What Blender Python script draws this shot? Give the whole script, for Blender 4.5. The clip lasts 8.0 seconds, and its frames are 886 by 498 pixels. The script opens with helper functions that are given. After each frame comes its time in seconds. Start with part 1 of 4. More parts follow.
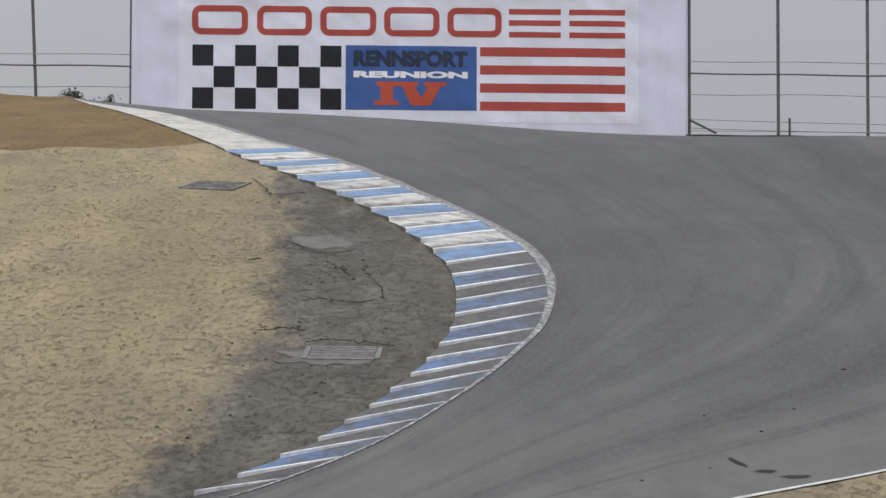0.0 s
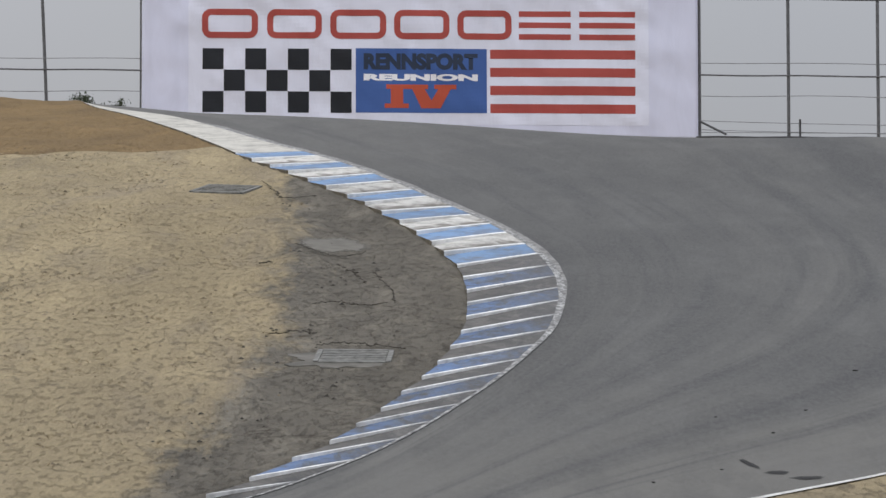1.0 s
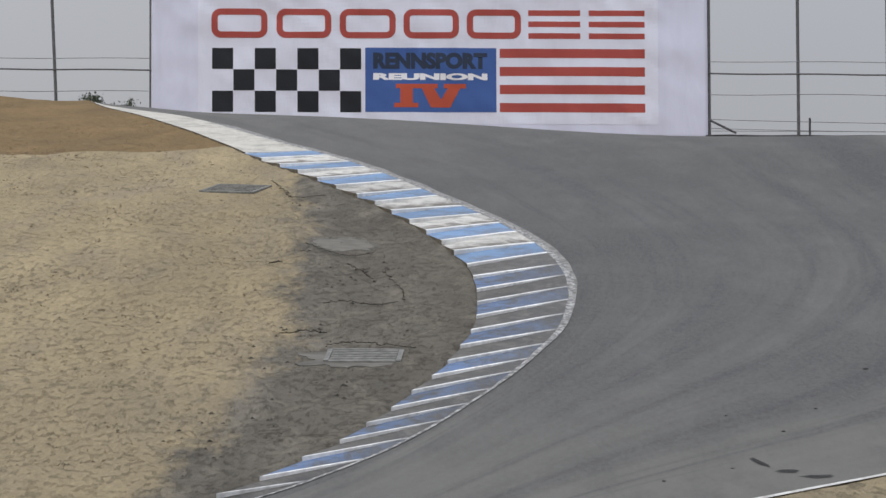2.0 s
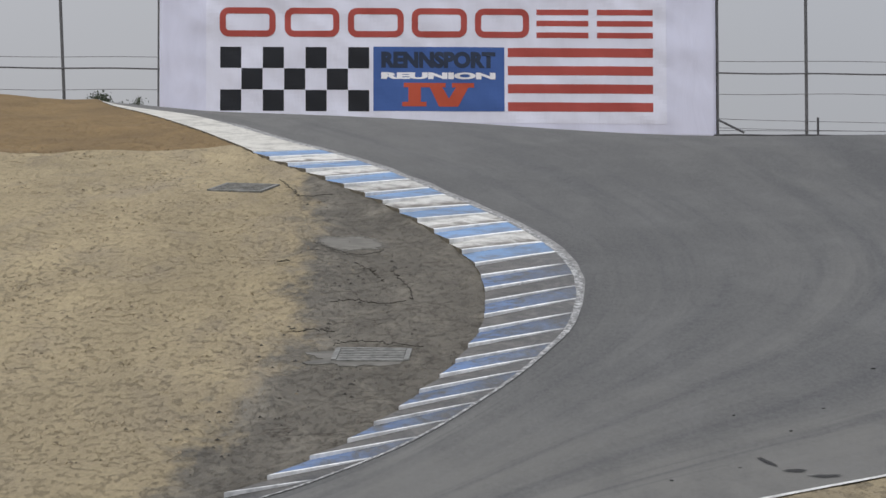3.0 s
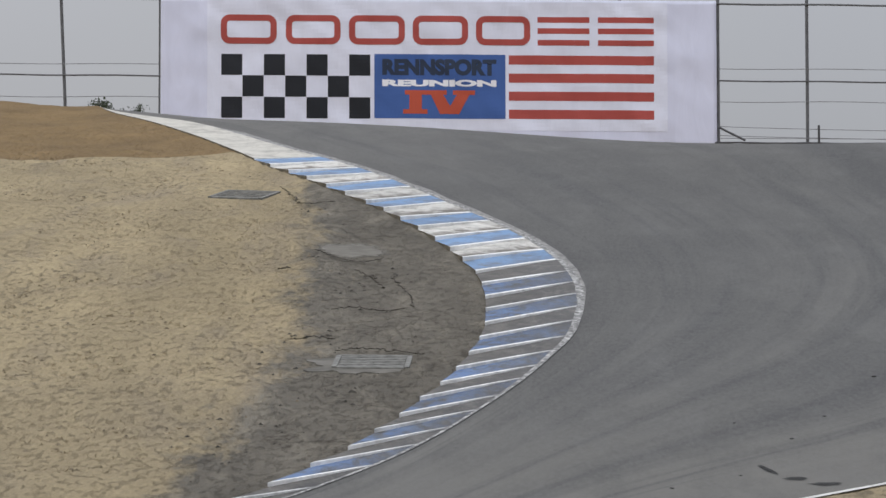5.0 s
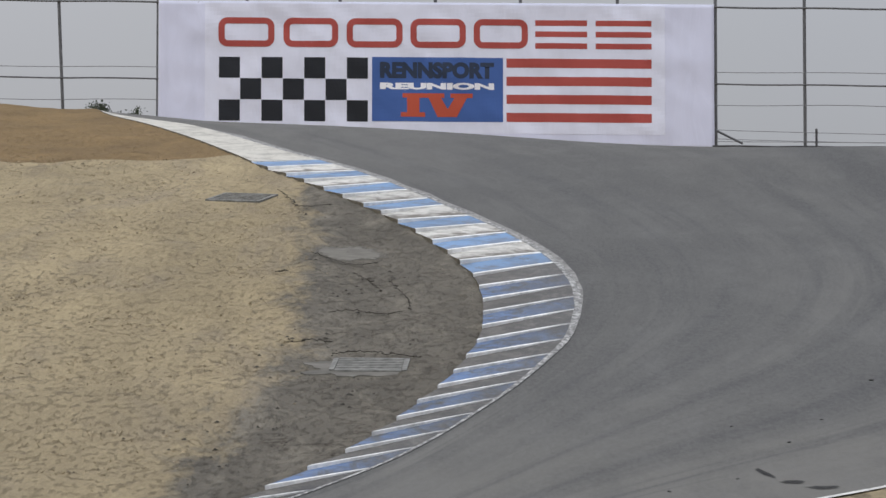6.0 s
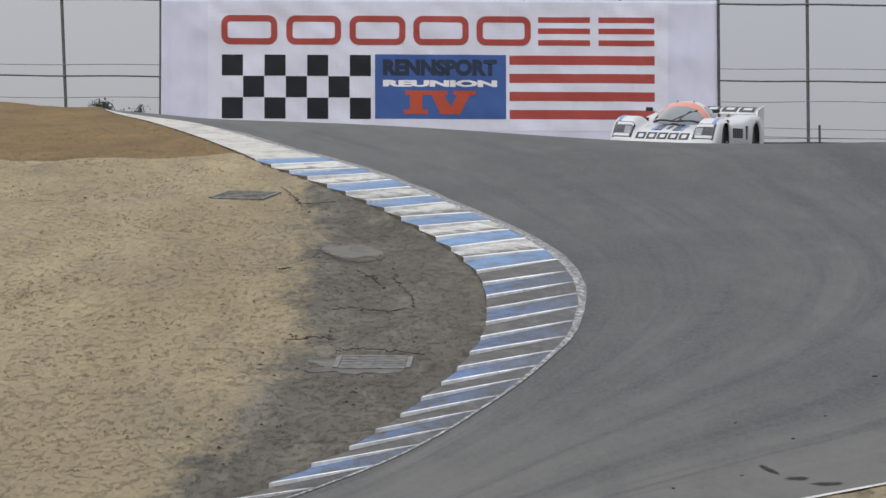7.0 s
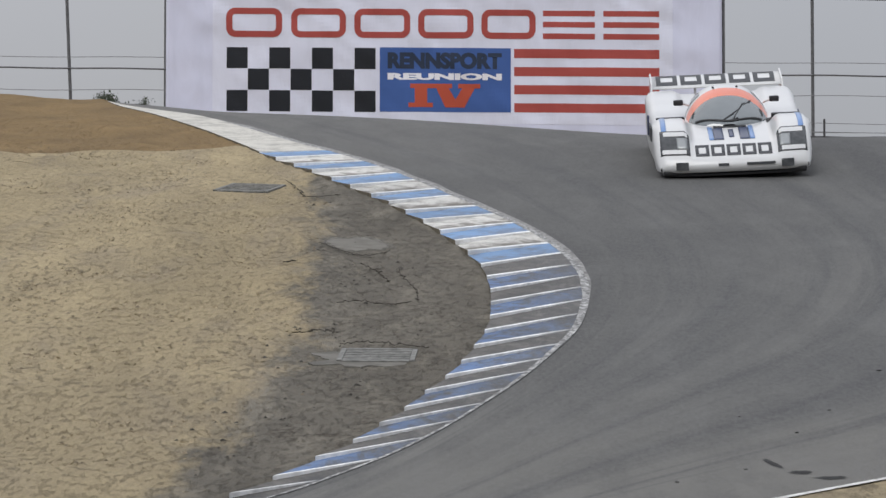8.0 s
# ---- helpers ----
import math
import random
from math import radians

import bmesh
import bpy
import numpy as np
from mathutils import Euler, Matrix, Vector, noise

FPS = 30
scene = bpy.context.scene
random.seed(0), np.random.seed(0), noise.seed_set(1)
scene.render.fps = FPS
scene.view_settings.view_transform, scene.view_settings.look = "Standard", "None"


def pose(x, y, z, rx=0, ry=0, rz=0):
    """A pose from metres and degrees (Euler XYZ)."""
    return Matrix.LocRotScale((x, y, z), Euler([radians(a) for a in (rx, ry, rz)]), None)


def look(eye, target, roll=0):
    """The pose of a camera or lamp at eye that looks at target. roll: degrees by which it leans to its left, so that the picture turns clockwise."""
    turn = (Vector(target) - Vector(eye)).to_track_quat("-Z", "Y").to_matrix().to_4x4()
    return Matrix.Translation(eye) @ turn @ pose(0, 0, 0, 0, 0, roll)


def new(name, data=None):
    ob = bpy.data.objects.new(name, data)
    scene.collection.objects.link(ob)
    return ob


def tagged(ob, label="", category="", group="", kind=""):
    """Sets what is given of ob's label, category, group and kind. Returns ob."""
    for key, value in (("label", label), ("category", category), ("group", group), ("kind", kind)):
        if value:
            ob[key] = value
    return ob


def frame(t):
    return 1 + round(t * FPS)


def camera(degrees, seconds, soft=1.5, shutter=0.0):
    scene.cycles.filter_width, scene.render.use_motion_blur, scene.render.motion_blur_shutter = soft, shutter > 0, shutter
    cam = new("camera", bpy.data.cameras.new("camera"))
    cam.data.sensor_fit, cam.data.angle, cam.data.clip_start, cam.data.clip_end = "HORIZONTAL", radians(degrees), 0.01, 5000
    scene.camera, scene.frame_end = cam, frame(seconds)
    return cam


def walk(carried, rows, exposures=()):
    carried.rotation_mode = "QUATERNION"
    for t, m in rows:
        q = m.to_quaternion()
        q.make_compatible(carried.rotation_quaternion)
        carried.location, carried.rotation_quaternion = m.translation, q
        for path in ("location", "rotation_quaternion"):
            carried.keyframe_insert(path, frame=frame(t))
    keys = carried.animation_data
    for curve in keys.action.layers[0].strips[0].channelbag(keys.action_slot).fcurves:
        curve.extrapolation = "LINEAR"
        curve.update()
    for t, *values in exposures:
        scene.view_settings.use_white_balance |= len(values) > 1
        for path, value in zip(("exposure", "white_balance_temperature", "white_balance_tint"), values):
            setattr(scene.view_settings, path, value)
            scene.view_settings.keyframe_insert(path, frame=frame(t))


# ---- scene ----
# ---------------------------------------------------------------- camera
EYE_Z = 1.7
cam = camera(14.65, 8.0)
AIM = (
    (0.0, -0.5763, 3.7690, -0.108), (0.5, -0.4801, 3.7899, 0.014), (1.0, -0.3952, 3.8128, 0.114),
    (1.5, -0.3024, 3.8094, 0.189), (3.0, -0.0995, 3.7858, 0.133), (3.5, -0.0970, 3.7931, 0.012),
    (4.0, -0.0973, 3.8274, 0.071), (4.5, -0.0752, 3.8662, 0.086), (6.0, -0.1288, 3.9590, 0.000),
    (6.5, -0.1404, 3.9433, 0.044), (7.0, -0.0723, 3.9132, 0.137), (7.5, 0.0063, 3.8603, 0.096),
    (8.0, 0.0, 3.8, 0.0),
)
walk(cam, [(t, pose(0, 0, EYE_Z, 90 + tilt, 0, pan) @ pose(0, 0, 0, 0, 0, -lean)) for t, pan, tilt, lean in AIM])

# ---------------------------------------------------------------- overcast sky and a wide soft sun
SUN_EL, SUN_AZ = 44.0, -25.0      # degrees; azimuth from the view direction, to its right
world = bpy.data.worlds.new("overcast_sky")
scene.world = world
world.use_nodes = True
wt = world.node_tree
wt.nodes.clear()
sky = wt.nodes.new("ShaderNodeTexSky")
sky.sky_type, sky.sun_disc = "NISHITA", False
sky.sun_elevation, sky.sun_rotation = radians(SUN_EL), radians(SUN_AZ)
sky.air_density, sky.dust_density = 1.0, 4.0
sky_dim = wt.nodes.new("ShaderNodeVectorMath")
sky_dim.operation = "SCALE"
sky_dim.inputs[3].default_value = 0.10
wt.links.new(sky.outputs[0], sky_dim.inputs[0])
wco = wt.nodes.new("ShaderNodeTexCoord")
wno = wt.nodes.new("ShaderNodeTexNoise")
wno.inputs["Scale"].default_value, wno.inputs["Detail"].default_value = 2.2, 5
wt.links.new(wco.outputs["Generated"], wno.inputs["Vector"])
wra = wt.nodes.new("ShaderNodeValToRGB")
wra.color_ramp.elements[0].position, wra.color_ramp.elements[1].position = 0.3, 0.7
wra.color_ramp.elements[0].color = (0.350, 0.366, 0.408, 1)
wra.color_ramp.elements[1].color = (0.395, 0.411, 0.448, 1)
wt.links.new(wno.outputs[0], wra.inputs[0])
# an overcast dome is about three times brighter overhead than at the horizon
wse = wt.nodes.new("ShaderNodeSeparateXYZ")
wt.links.new(wco.outputs["Generated"], wse.inputs[0])
wup = wt.nodes.new("ShaderNodeMapRange")
wup.inputs[1].default_value, wup.inputs[2].default_value = 0.1, 1.0
wup.inputs[3].default_value, wup.inputs[4].default_value = 1.0, 3.4
wt.links.new(wse.outputs[2], wup.inputs[0])
wsc = wt.nodes.new("ShaderNodeVectorMath")
wsc.operation = "SCALE"
wt.links.new(wra.outputs[0], wsc.inputs[0])
wt.links.new(wup.outputs[0], wsc.inputs[3])
wmix = wt.nodes.new("ShaderNodeMixRGB")
wmix.inputs[0].default_value = 0.9
wt.links.new(sky_dim.outputs[0], wmix.inputs[1])
wt.links.new(wsc.outputs[0], wmix.inputs[2])
wbg = wt.nodes.new("ShaderNodeBackground")
wbg.inputs[1].default_value = 1.0
wou = wt.nodes.new("ShaderNodeOutputWorld")
wt.links.new(wmix.outputs[0], wbg.inputs[0])
wt.links.new(wbg.outputs[0], wou.inputs[0])

sun = new("sun", bpy.data.lights.new("sun", "SUN"))
sun.data.energy, sun.data.angle, sun.data.color = 1.4, radians(35), (1.0, 0.985, 0.965)
_d = Vector((math.sin(radians(SUN_AZ)) * math.cos(radians(SUN_EL)), -math.cos(radians(SUN_AZ)) * math.cos(radians(SUN_EL)), math.sin(radians(SUN_EL))))
sun.matrix_world = look(_d * 200, (0, 0, 0))
scene.view_settings.exposure = 0.0


# ---------------------------------------------------------------- materials
class Mat:
    """A node material and short ways to wire it."""

    def __init__(self, name, rough=0.6, metal=0.0, spec=0.5):
        self.m = bpy.data.materials.new(name)
        self.m.use_nodes = True
        self.t = self.m.node_tree
        self.b = self.t.nodes["Principled BSDF"]
        self.b.inputs["Roughness"].default_value = rough
        self.b.inputs["Metallic"].default_value = metal
        self.b.inputs["Specular IOR Level"].default_value = spec
        self.co = self.t.nodes.new("ShaderNodeTexCoord")

    def link(self, a, b):
        self.t.links.new(a, b)

    def stretch(self, scale, source="Object"):
        n = self.t.nodes.new("ShaderNodeMapping")
        n.inputs["Scale"].default_value = scale
        self.link(self.co.outputs[source], n.inputs[0])
        return n.outputs[0]

    def noise(self, scale, detail=5, vector=None, rough=0.55, distort=0.0):
        n = self.t.nodes.new("ShaderNodeTexNoise")
        n.inputs["Scale"].default_value, n.inputs["Detail"].default_value = scale, detail
        n.inputs["Roughness"].default_value, n.inputs["Distortion"].default_value = rough, distort
        self.link(vector or self.co.outputs["Object"], n.inputs["Vector"])
        return n.outputs[0]

    def ramp(self, fac, lo, hi, a=0.0, b=1.0):
        n = self.t.nodes.new("ShaderNodeMapRange")
        n.inputs[1].default_value, n.inputs[2].default_value = lo, hi
        n.inputs[3].default_value, n.inputs[4].default_value = a, b
        self.link(fac, n.inputs[0])
        return n.outputs[0]

    def math(self, op, a, b):
        n = self.t.nodes.new("ShaderNodeMath")
        n.operation = op
        for i, v in enumerate((a, b)):
            if isinstance(v, (int, float)):
                n.inputs[i].default_value = v
            else:
                self.link(v, n.inputs[i])
        return n.outputs[0]

    def mix(self, fac, a, b, how="MIX"):
        n = self.t.nodes.new("ShaderNodeMixRGB")
        n.blend_type = how
        for i, v in ((0, fac), (1, a), (2, b)):
            if isinstance(v, (int, float)):
                n.inputs[i].default_value = v
            elif isinstance(v, tuple):
                n.inputs[i].default_value = (*v, 1)
            else:
                self.link(v, n.inputs[i])
        return n.outputs[0]

    def attr(self, name):
        n = self.t.nodes.new("ShaderNodeAttribute")
        n.attribute_name = name
        return n.outputs["Fac"]

    def island(self):
        n = self.t.nodes.new("ShaderNodeNewGeometry")
        return n.outputs["Random Per Island"]

    def rand(self):
        n = self.t.nodes.new("ShaderNodeObjectInfo")
        return n.outputs["Random"]

    def bump(self, fac, strength, dist=0.02):
        n = self.t.nodes.new("ShaderNodeBump")
        n.inputs["Strength"].default_value, n.inputs["Distance"].default_value = strength, dist
        self.link(fac, n.inputs["Height"])
        self.link(n.outputs[0], self.b.inputs["Normal"])

    def color(self, c):
        if isinstance(c, tuple):
            self.b.inputs["Base Color"].default_value = (*c, 1)
        else:
            self.link(c, self.b.inputs["Base Color"])
        return self


def simple(name, c, rough=0.5, metal=0.0, vary=0.12, scale=6.0, spec=0.5):
    k = Mat(name, rough, metal, spec)
    d = tuple(v * (1 - 2 * vary) for v in c)
    k.color(k.mix(k.ramp(k.noise(scale, 6), 0.35, 0.65), c, d))
    k.bump(k.noise(scale * 6, 4), 0.15, 0.004)
    return k.m


def asphalt_nodes(k):
    """Worn grey asphalt colour: broad tone, long rubber streaks along the road, mottling, grain."""
    broad = k.ramp(k.noise(0.16, 5, None, 0.6, 0.5), 0.35, 0.65)
    c = k.mix(broad, (0.074, 0.0722, 0.0690), (0.104, 0.1015, 0.0950))
    pale = k.ramp(k.noise(1.0, 6, k.stretch((0.55, 0.06, 3), "UV"), 0.6, 0.5), 0.50, 0.68)
    c = k.mix(k.math("MULTIPLY", pale, 0.9), c, (0.148, 0.143, 0.130))
    streak = k.ramp(k.noise(1.0, 7, k.stretch((1.3, 0.085, 1), "UV"), 0.62, 0.3), 0.50, 0.68)
    c = k.mix(k.math("MULTIPLY", streak, 0.86), c, (0.040, 0.041, 0.044))
    fine = k.ramp(k.noise(1.0, 5, k.stretch((6.0, 0.20, 1), "UV"), 0.65), 0.54, 0.70)
    c = k.mix(k.math("MULTIPLY", fine, 0.62), c, (0.046, 0.046, 0.048))
    scratch = k.ramp(k.noise(1.0, 4, k.stretch((22.0, 0.5, 1), "UV"), 0.6), 0.60, 0.74)
    c = k.mix(k.math("MULTIPLY", scratch, 0.42), c, (0.15, 0.149, 0.145))
    uv = k.t.nodes.new("ShaderNodeSeparateXYZ")
    k.link(k.co.outputs["UV"], uv.inputs[0])
    # rubbered racing line, dusty outer edge
    wander = k.math("ADD", uv.outputs[0], k.ramp(k.noise(1.0, 5, k.stretch((0.6, 0.08, 1), "UV"), 0.6), 0.2, 0.8, -1.2, 1.2))
    line = k.math("MULTIPLY", k.ramp(wander, 1.2, 4.0), k.ramp(wander, 9.0, 6.0))
    c = k.mix(k.math("MULTIPLY", line, 0.36), c, (0.047, 0.047, 0.048))
    c = k.mix(k.math("MULTIPLY", k.ramp(wander, 8.0, 11.5), 0.22), c, (0.150, 0.143, 0.126))
    at = k.t.nodes.new("ShaderNodeSeparateXYZ")
    k.link(k.co.outputs["Object"], at.inputs[0])
    apex = k.math("MULTIPLY", k.math("MULTIPLY", k.ramp(at.outputs[1], 23.5, 27.5), k.ramp(at.outputs[1], 50.0, 36.0)), k.ramp(wander, 5.0, 1.0))
    c = k.mix(k.math("MULTIPLY", apex, 0.70), c, (0.047, 0.0465, 0.046))
    wide = k.math("ADD", at.outputs[1], k.ramp(k.noise(0.8, 5), 0.25, 0.75, -1.0, 1.0))
    c = k.mix(k.math("MULTIPLY", k.ramp(wide, 27.5, 23.0, 0.0, 0.66), k.ramp(wander, 0.5, 4.0)), c, (0.142, 0.136, 0.120))
    outer = k.math("MULTIPLY", k.ramp(wander, 6.0, 9.0), k.ramp(wide, 24.5, 28.5))
    c = k.mix(k.math("MULTIPLY", outer, 0.42), c, (0.050, 0.050, 0.051))
    c = k.mix(k.ramp(wide, 44.0, 58.0, 0.0, 0.38), c, (0.135, 0.129, 0.117))
    track = k.math("ADD", uv.outputs[0], k.ramp(k.noise(1.0, 6, k.stretch((2.5, 0.10, 1), "UV"), 0.65), 0.2, 0.8, -0.45, 0.45))
    for lo, mid, hi, much in ((8.2, 8.9, 9.6, 0.72), (10.0, 10.2, 10.4, 0.6), (7.0, 7.2, 7.5, 0.5)):
        rut = k.math("MULTIPLY", k.ramp(track, lo, mid), k.ramp(track, hi, mid))
        c = k.mix(k.math("MULTIPLY", rut, much), c, (0.040, 0.040, 0.042))
    blotch = k.ramp(k.noise(1.0, 6, k.stretch((0.75, 0.16, 0.2)), 0.68, 0.4), 0.52, 0.68)
    c = k.mix(k.math("MULTIPLY", blotch, 0.42), c, (0.052, 0.051, 0.050))
    mottle = k.ramp(k.noise(1.0, 6, k.stretch((1.8, 0.5, 0.6)), 0.72), 0.30, 0.70, -0.5, 0.5)
    c = k.mix(k.ramp(mottle, 0.0, 0.5, 0.0, 0.30), c, (0.135, 0.134, 0.13))
    c = k.mix(k.ramp(mottle, 0.0, -0.5, 0.0, 0.30), c, (0.043, 0.043, 0.045))
    return k.mix(k.ramp(k.noise(1.0, 5, k.stretch((30, 9, 9)), 0.75), 0.36, 0.70, 0.0, 0.46), c, (0.150, 0.147, 0.140))


def make_asphalt():
    k = Mat("worn_asphalt", 0.82, spec=0.3)
    k.color(asphalt_nodes(k))
    k.bump(k.noise(60, 4), 0.5, 0.01)
    return k.m


def make_dirt():
    k = Mat("dry_ground", 0.95, spec=0.1)
    broad = k.ramp(k.noise(1.0, 7, k.stretch((1.2, 0.35, 0.3)), 0.65), 0.35, 0.65)
    tan = k.mix(broad, (0.412, 0.335, 0.203), (0.326, 0.266, 0.165))
    # trodden places where greyer soil shows
    bare = k.ramp(k.noise(1.0, 7, k.stretch((0.9, 0.22, 0.3)), 0.68, 0.6), 0.50, 0.64)
    tan = k.mix(k.math("MULTIPLY", bare, 0.48), tan, (0.245, 0.208, 0.158))
    # crumbled dead turf: small dark flecks, thick in some places
    tuft = k.ramp(k.noise(1.0, 9, k.stretch((15.0, 5.5, 1.0)), 0.70, 0.15), 0.53, 0.63)
    zone = k.ramp(k.noise(1.0, 6, k.stretch((0.9, 0.30, 0.3)), 0.72, 0.8), 0.46, 0.58, 0.04, 1.0)
    tan = k.mix(k.math("MULTIPLY", k.math("MULTIPLY", tuft, zone), 0.64), tan, (0.165, 0.145, 0.110))
    straw = k.ramp(k.noise(1.0, 6, k.stretch((16.0, 4.5, 3.0)), 0.75), 0.52, 0.66)
    tan = k.mix(k.math("MULTIPLY", straw, 0.32), tan, (0.52, 0.43, 0.27))
    tone = k.ramp(k.noise(1.0, 4, k.stretch((0.45, 0.13, 0.1)), 0.6), 0.32, 0.68, 0.82, 1.12)
    tan = k.mix(1.0, tan, tone, "MULTIPLY")
    # darker soil low on the bank
    low = k.t.nodes.new("ShaderNodeSeparateXYZ")
    k.link(k.co.outputs["Object"], low.inputs[0])
    bank_y = k.math("ADD", low.outputs[1], k.ramp(k.noise(0.7, 5), 0.25, 0.75, -3.0, 3.0))
    tan = k.mix(k.ramp(bank_y, 31.0, 22.0, 0.0, 0.42), tan, (0.215, 0.178, 0.118))
    # grey silt and rubber dust beside the kerb
    grey = k.mix(k.ramp(k.noise(1.0, 8, k.stretch((1.4, 0.45, 0.5)), 0.7), 0.35, 0.65), (0.166, 0.152, 0.127), (0.098, 0.091, 0.078))
    wash = k.ramp(k.noise(1.0, 8, k.stretch((1.7, 0.55, 0.6)), 0.74, 0.9), 0.50, 0.66)
    grey = k.mix(k.math("MULTIPLY", wash, 0.66), grey, (0.262, 0.238, 0.192))
    crumb = k.ramp(k.noise(1.0, 8, k.stretch((12.0, 4.0, 1.5)), 0.74, 0.3), 0.54, 0.66)
    grey = k.mix(k.math("MULTIPLY", crumb, 0.5), grey, (0.062, 0.054, 0.043))
    vor = k.t.nodes.new("ShaderNodeTexVoronoi")
    vor.feature = "DISTANCE_TO_EDGE"
    vor.inputs["Scale"].default_value = 1.0
    warp = k.t.nodes.new("ShaderNodeVectorMath")
    warp.operation = "MULTIPLY_ADD"
    wob = k.t.nodes.new("ShaderNodeTexNoise")
    wob.inputs["Scale"].default_value, wob.inputs["Detail"].default_value = 3.0, 6
    k.link(k.co.outputs["Object"], wob.inputs["Vector"])
    k.link(wob.outputs["Color"], warp.inputs[0])
    warp.inputs[1].default_value = (0.9, 0.9, 0.9)
    k.link(k.stretch((1.2, 0.7, 1.0)), warp.inputs[2])
    k.link(warp.outputs[0], vor.inputs["Vector"])
    crack = k.math("MULTIPLY", k.ramp(vor.outputs["Distance"], 0.0, 0.022, 1.0, 0.0), k.ramp(k.noise(0.8, 4), 0.42, 0.6))
    grey = k.mix(k.math("MULTIPLY", crack, 0.75), grey, (0.045, 0.038, 0.03))
    edge = k.math("ADD", k.attr("apron"), k.ramp(k.noise(1.0, 9, k.stretch((2.2, 0.6, 0.6)), 0.74, 0.6), 0.25, 0.75, -0.50, 0.50))
    c = k.mix(k.ramp(edge, 0.30, 0.72), tan, grey)
    brown = k.mix(k.ramp(k.noise(1.0, 7, k.stretch((0.8, 0.5, 1.0)), 0.65), 0.35, 0.65), (0.262, 0.178, 0.086), (0.200, 0.137, 0.070))
    furrow = k.ramp(k.noise(1.0, 7, k.stretch((0.7, 0.9, 1.0)), 0.7, 0.5), 0.50, 0.68)
    brown = k.mix(k.math("MULTIPLY", furrow, 0.5), brown, (0.140, 0.098, 0.056))
    edge2 = k.math("ADD", k.attr("brow"), k.ramp(k.noise(1.2, 5), 0.2, 0.8, -0.15, 0.15))
    c = k.mix(k.ramp(edge2, 0.42, 0.58), c, brown)
    grit = k.ramp(k.noise(1.0, 5, k.stretch((30, 8, 8)), 0.7), 0.35, 0.68)
    c = k.mix(k.math("MULTIPLY", grit, 0.34), c, (0.115, 0.092, 0.064))
    k.color(c)
    k.bump(k.math("ADD", k.noise(1.0, 9, k.stretch((6, 2.2, 3)), 0.75), k.math("MULTIPLY", tuft, 0.35)), 0.8, 0.05)
    return k.m


def painted(name, paint, under, worn, dark=(0.07, 0.066, 0.06), fine=1.0, scuff=None, ride=(0.2, 0.8), caught=0.0):
    """Paint on concrete, scraped and blackened by tyres; worn is the share that is gone."""
    k = Mat(name, 0.7, spec=0.35)
    chip = k.ramp(k.noise(1.0, 9, k.stretch((6.0 * fine, 3.0 * fine, 4.0 * fine)), 0.75, 0.4), 0.64 - worn * 0.30, 0.76 - worn * 0.26)
    c = k.mix(k.ramp(k.noise(2.0, 6), 0.3, 0.7, 0.0, 0.4), paint, tuple(v * 0.72 for v in paint))
    c = k.mix(chip, c, under)
    rubber = k.ramp(k.noise(1.0, 8, k.stretch((2.6 * fine, 1.5 * fine, 2.0 * fine)), 0.66, 0.2), 0.48, 0.72)
    c = k.mix(k.math("MULTIPLY", rubber, 0.42 + 0.45 * worn), c, dark)
    if scuff:
        # tyres ride the outer half and leave it black
        ridden = k.math("MULTIPLY", k.ramp(k.attr("across"), *ride), k.ramp(k.noise(1.0, 6, k.stretch((3.0, 1.6, 2.0)), 0.65), 0.3, 0.6, 0.35, 0.95))
        c = k.mix(ridden, c, (0.075, 0.074, 0.074))
    if caught:
        # earth and rubber caught on the lower part of a block, before its nosing
        lies = k.math("ADD", k.attr("down"), k.ramp(k.noise(1.0, 7, k.stretch((3.5, 1.2, 1.5)), 0.7, 0.5), 0.25, 0.75, -0.55, 0.55))
        c = k.mix(k.ramp(lies, 0.42, 0.80, 0.0, caught), c, (0.120, 0.106, 0.086))
    dust = k.ramp(k.noise(1.0, 6, k.stretch((20, 9, 10)), 0.7), 0.45, 0.7)
    c = k.mix(k.math("MULTIPLY", dust, 0.22), c, (0.24, 0.22, 0.19))
    if scuff:
        left = k.ramp(k.noise(1.0, 9, k.stretch((4.5, 2.2, 3.0)), 0.75, 0.6), 0.49, 0.63)
        c = k.mix(k.math("MULTIPLY", left, 0.48), c, scuff)
    shade = k.ramp(k.rand(), 0, 1, 0.85, 1.08)
    k.color(k.mix(1.0, c, shade, "MULTIPLY"))
    k.bump(k.noise(30, 5), 0.4, 0.008)
    return k.m


ASPHALT, DIRT = make_asphalt(), make_dirt()
CONCRETE = simple("weathered_concrete", (0.172, 0.162, 0.142), 0.9, vary=0.2, scale=5, spec=0.2)
BLUE_PAINT = painted("blue_kerb_paint", (0.165, 0.295, 0.50), (0.15, 0.155, 0.16), 0.36, caught=0.40)
BLUE_WORN = painted("worn_blue_kerb_paint", (0.088, 0.160, 0.315), (0.060, 0.060, 0.060), 0.60, scuff=(0.13, 0.18, 0.27))
WHITE_PAINT = painted("white_kerb_paint", (0.64, 0.625, 0.58), (0.29, 0.27, 0.235), 0.46, caught=0.92)
GREY_WORN = painted("bare_kerb_concrete", (0.092, 0.086, 0.077), (0.050, 0.048, 0.045), 0.60, (0.045, 0.043, 0.04), scuff=(0.22, 0.205, 0.185))
RISER_PAINT = painted("white_step_paint", (0.90, 0.90, 0.89), (0.40, 0.39, 0.37), 0.12, (0.25, 0.24, 0.22), 2.0)
